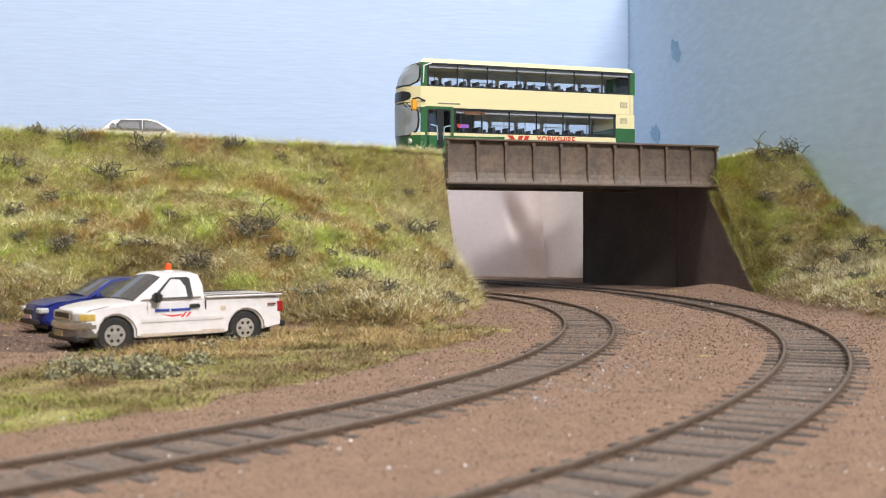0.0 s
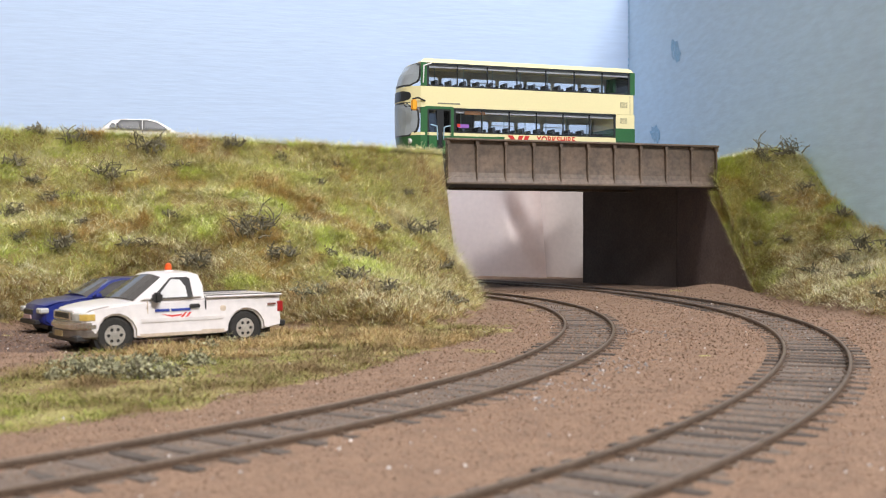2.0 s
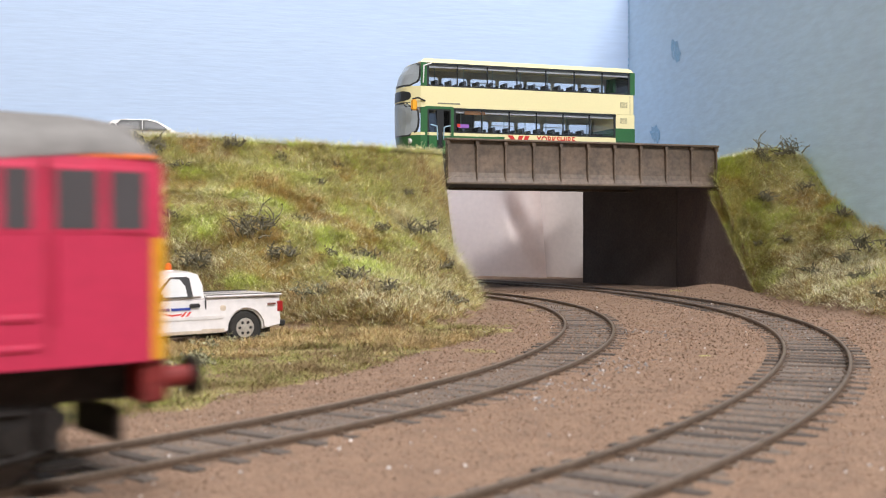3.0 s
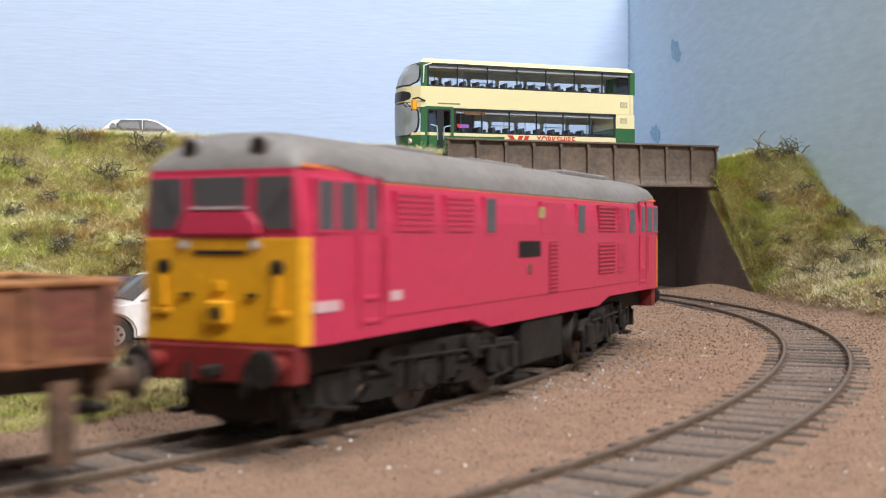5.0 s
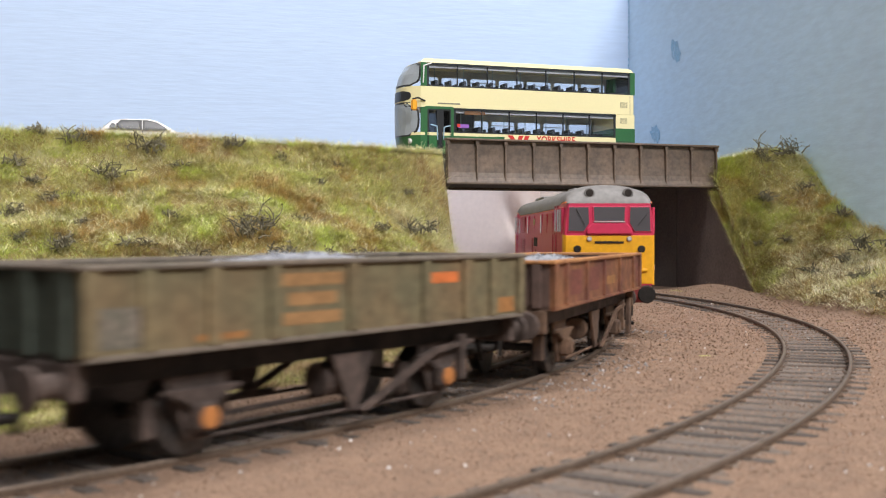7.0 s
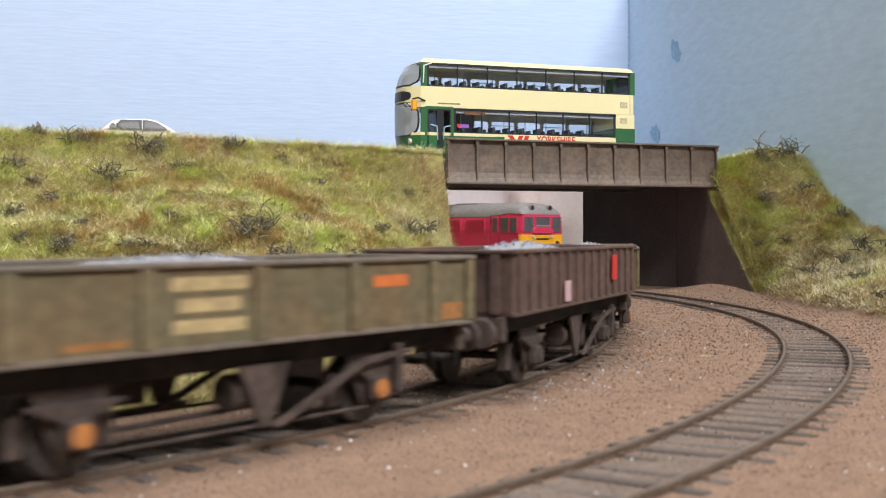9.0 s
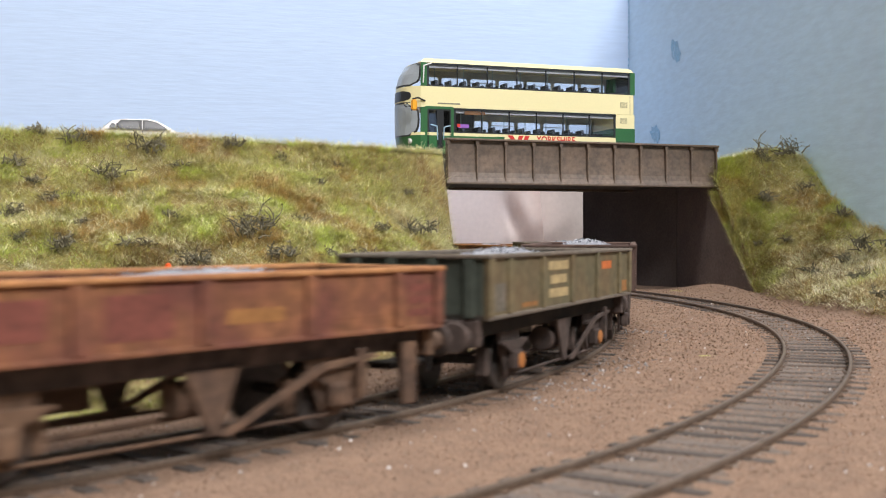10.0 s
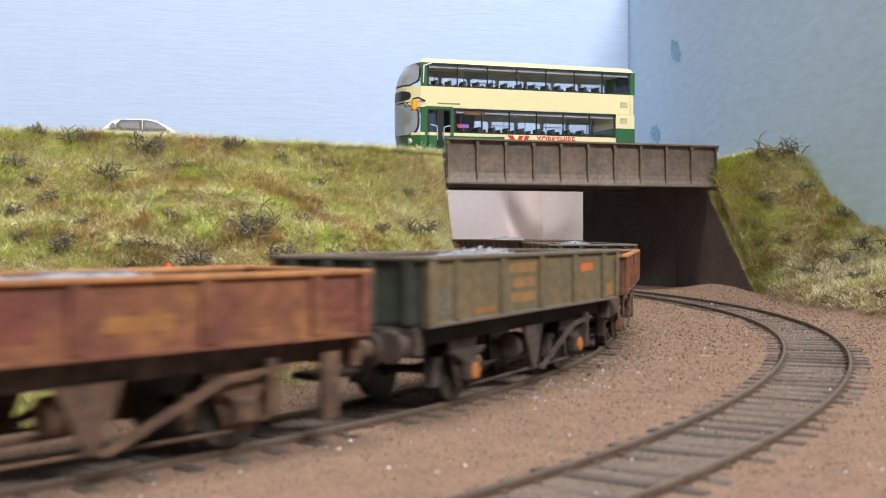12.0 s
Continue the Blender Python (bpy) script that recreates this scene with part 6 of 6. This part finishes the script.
    # taller withered tufts beside the parking patch
    tx, ty = scatter(9000, -100, 10, 318, 400, lambda X, Y: verge(X, Y) * np.clip(0.25 + 1.6 * lumps(X, Y, 15, 27), 0, 0.6))
    per = 22
    gx, gy = rng.randn(len(tx) * per), rng.randn(len(tx) * per)
    x, y = np.repeat(tx, per) + 0.8 * gx, np.repeat(ty, per) + 0.8 * gy
    V, F = blades(rng, x, y, ground_z(x, y), np.repeat(rng.uniform(1.6, 4.2, len(tx)), per), 0.17, 1.5, (0.7 * gx, 0.7 * gy))
    stuff("verge_tufts", V, F, M_BROWNG, "tan withered tufts beside the parking patch", "dry grass")


build_grass()


def build_shrub(x, y, size, seed, leafy):
    size = size * 1.15 if leafy else size * 1.9
    rng = random.Random(seed)
    z = float(ground_z(x, y))
    root = thing("shrub", "small leafy grey-green shrub" if leafy else "small tangled dark twiggy shrub on the grass bank", "shrub", Matrix.Translation((x * MM, y * MM, (z - 0.5) * MM)), "shrubs")
    tw = bmesh.new()
    lf = bmesh.new()
    centres = [Vector((rng.gauss(0, 0.26), rng.gauss(0, 0.16), rng.uniform(0, 0.22))) * size for _ in range(3)]
    for _ in range(int(5 + size * 1.2) if leafy else int(8 + size * 1.2)):
        a = rng.uniform(0, 2 * math.pi)
        near = rng.choice(centres) if not leafy else Vector((rng.gauss(0, 0.28) * size, 0, 0.05 * size))
        p = near + Vector((rng.gauss(0, 0.10), rng.gauss(0, 0.10), rng.uniform(0, 0.12))) * size
        d = Vector((math.cos(a), math.sin(a), rng.uniform(0.5, 2.2))).normalized()
        r = rng.uniform(0.2, 0.4) if leafy else rng.uniform(0.26, 0.52)
        for k in range(4):
            q = p + d * size * rng.uniform(0.07, 0.19)
            rod(p, q, r, tw, 4)
            if rng.random() < (0.95 if leafy else 0.28):
                for _ in range(4 if leafy else 3):
                    c = q + Vector((rng.gauss(0, 1), rng.gauss(0, 1), rng.gauss(0, 0.7))) * (0.9 if leafy else 0.6)
                    w = rng.uniform(0.35, 0.85)
                    vs = [lf.verts.new(c + Vector((rng.gauss(0, 1), rng.gauss(0, 1), rng.gauss(0, 1))).normalized() * w) for _ in range(4)]
                    for f in ((0, 1, 2), (0, 2, 3), (0, 3, 1), (1, 3, 2)):
                        lf.faces.new([vs[i] for i in f])
            p, r = q, r * 0.75
            d = (d + Vector((rng.gauss(0, 0.9), rng.gauss(0, 0.9), rng.gauss(0, 0.7)))).normalized()
            d.z = max(d.z, -0.15)
    part("twig_tangle", tw, M_TWIG, root)
    if lf.verts:
        part("leaf_clump", lf, M_SHRUBLF if leafy else M_DARKLF, root)
    else:
        lf.free()


def seen_ground(px, py):
    """The point of the ground that lies along a line of sight from the layout's edge."""
    d = np.arange(120, 900, 1.0)
    x = (px - 784) / 2009.8 * d
    z = 37.5 - d * ((py - 441) / 2009.8 + 0.0138)
    g = ground_z(x, d)
    i = int(np.argmax(z < g))
    return float(x[i]), float(d[i])


for n, (px, py, size, leafy) in enumerate(((265, 275, 11, 0), (195, 325, 10, 0), (140, 255, 9, 0), (440, 425, 13, 0), (485, 465, 7, 0), (100, 450, 8, 0), (410, 262, 6, 0), (95, 362, 6, 0),
                                           (565, 530, 13, 1), (745, 425, 9, 0), (670, 415, 6, 0), (350, 480, 8, 0), (635, 500, 6, 0), (205, 440, 5, 0), (15, 300, 7, 0), (8, 385, 6, 0), (680, 520, 6, 0), (260, 440, 5, 0), (560, 330, 5, 0),
                                           (1390, 285, 13, 0), (1362, 368, 9, 0), (1480, 390, 8, 0), (1550, 450, 10, 0), (1440, 490, 6, 0), (1550, 540, 7, 0), (1425, 340, 6, 0), (810, 545, 7, 0), (60, 245, 6, 0),
                                           (60, 330, 5, 0), (320, 300, 4, 0), (500, 285, 4, 0), (600, 300, 4, 0), (640, 460, 5, 0), (545, 400, 5, 0), (300, 390, 4, 0), (150, 400, 4, 0), (40, 430, 5, 0), (720, 350, 4, 0), (580, 460, 5, 0), (780, 480, 5, 0), (1340, 440, 5, 0), (1500, 470, 6, 0), (1400, 430, 4, 0), (1530, 500, 6, 0), (1360, 290, 6, 0),
                                           (160, 668, 8, 1), (235, 672, 9, 1), (300, 668, 7, 1), (345, 648, 6, 1), (120, 655, 6, 1), (190, 655, 6, 1), (265, 650, 6, 1), (415, 612, 5, 1), (365, 618, 5, 1), (455, 606, 5, 1), (90, 672, 5, 1))):
    gx, gy = seen_ground(px, py)
    build_shrub(gx, gy, size, 100 + n, leafy)


def grains(rng, X, Y, Z, size):
    n = len(X)
    c = np.stack([X, Y, Z + size * 0.25], -1)
    d = rng.randn(n, 4, 3)
    d /= np.linalg.norm(d, axis=2, keepdims=True)
    s = size * (0.5 + rng.rand(n))
    V = (c[:, None] + d * s[:, None, None]).reshape(-1, 3)
    k = np.arange(n) * 4
    F = np.concatenate([np.stack([k + a, k + b, k + e], -1) for a, b, e in ((0, 1, 2), (0, 2, 3), (0, 3, 1), (1, 3, 2))])
    return V, F


def build_grains():
    rng = np.random.RandomState(3)
    n = 150000
    Y = 60 + 640 * rng.rand(n) ** 1.3
    X = (rng.rand(n) * 0.84 - 0.42) * Y
    keep = cover(X, Y) < 0.3
    X, Y = X[keep], Y[keep]
    size = np.clip(Y / 1100, 0.14, 0.36) * (0.7 + 0.6 * rng.rand(len(X)))
    V, F = grains(rng, X, Y, ground_z(X, Y), 1.0)
    c = np.repeat(np.stack([X, Y, ground_z(X, Y)], -1), 4, 0)
    V = c + (V - c) * np.repeat(size, 4)[:, None]
    stuff("ballast_grains", V, F, M_STONE, "fine loose brown ballast grains", "ballast")
    n = 900
    Y = 150 + 520 * rng.rand(n)
    X = (rng.rand(n) * 0.8 - 0.4) * Y
    keep = cover(X, Y) < 0.6
    X, Y = X[keep], Y[keep]
    V, F = grains(rng, X, Y, ground_z(X, Y), 0.36)
    stuff("pale_chips", V, F, M_PALE, "scattered pale stone chips", "stone chips")
    pts = [LINE_A.at(rng.uniform(-150, 30), -rng.uniform(12, 27))[0] for _ in range(420)]
    X, Y = np.array([p.x for p in pts]), np.array([p.y for p in pts])
    keep = lumps(X, Y, 16, 71) > -0.05
    V, F = grains(rng, X[keep], Y[keep], ground_z(X[keep], Y[keep]), 0.5)
    stuff("grey_chips", V, F, M_GREYCHIP, "spilled grey stone chips beside the track", "stone chips")
    n = 6000
    Y = 90 + 580 * rng.rand(n) ** 1.2
    X = (rng.rand(n) * 0.84 - 0.42) * Y
    keep = (cover(X, Y) < 0.3) & (verge(X, Y) < 0.2)
    X, Y = X[keep], Y[keep]
    V, F = grains(rng, X, Y, ground_z(X, Y), 0.26)
    stuff("dark_grains", V, F, M_DARKST, "darker brown grains among the ballast", "ballast")


build_grains()


# ---- what moves: the train along the inner track, its bogies and its wheels ----
def motions():
    tenths = [i / 10 for i in range(121)]
    fine = [i / 20 for i in range(241)]

    def spin(wheels, r):
        for w in wheels:
            x = w.location.x
            walk(w, [(t, pose(x, 0, r * MM, 0, math.degrees((run(t) - run(0)) / r), 0)) for t in fine])
    walk(LOCO, [(t, line_pose(run(t), 57)) for t in tenths])
    for bogie, x, wheels in BOGIES:
        rows = []
        for t in tenths:
            s = run(t)
            rows.append((t, line_pose(s, 57).inverted() @ line_pose(s + x, 28)))
        walk(bogie, rows)
        spin(wheels, 6.6)
    for wagon, wheels, lag in WAGONS:
        walk(wagon, [(t, line_pose(run(t) - lag, 30)) for t in tenths])
        spin(wheels, 6.0)


motions()
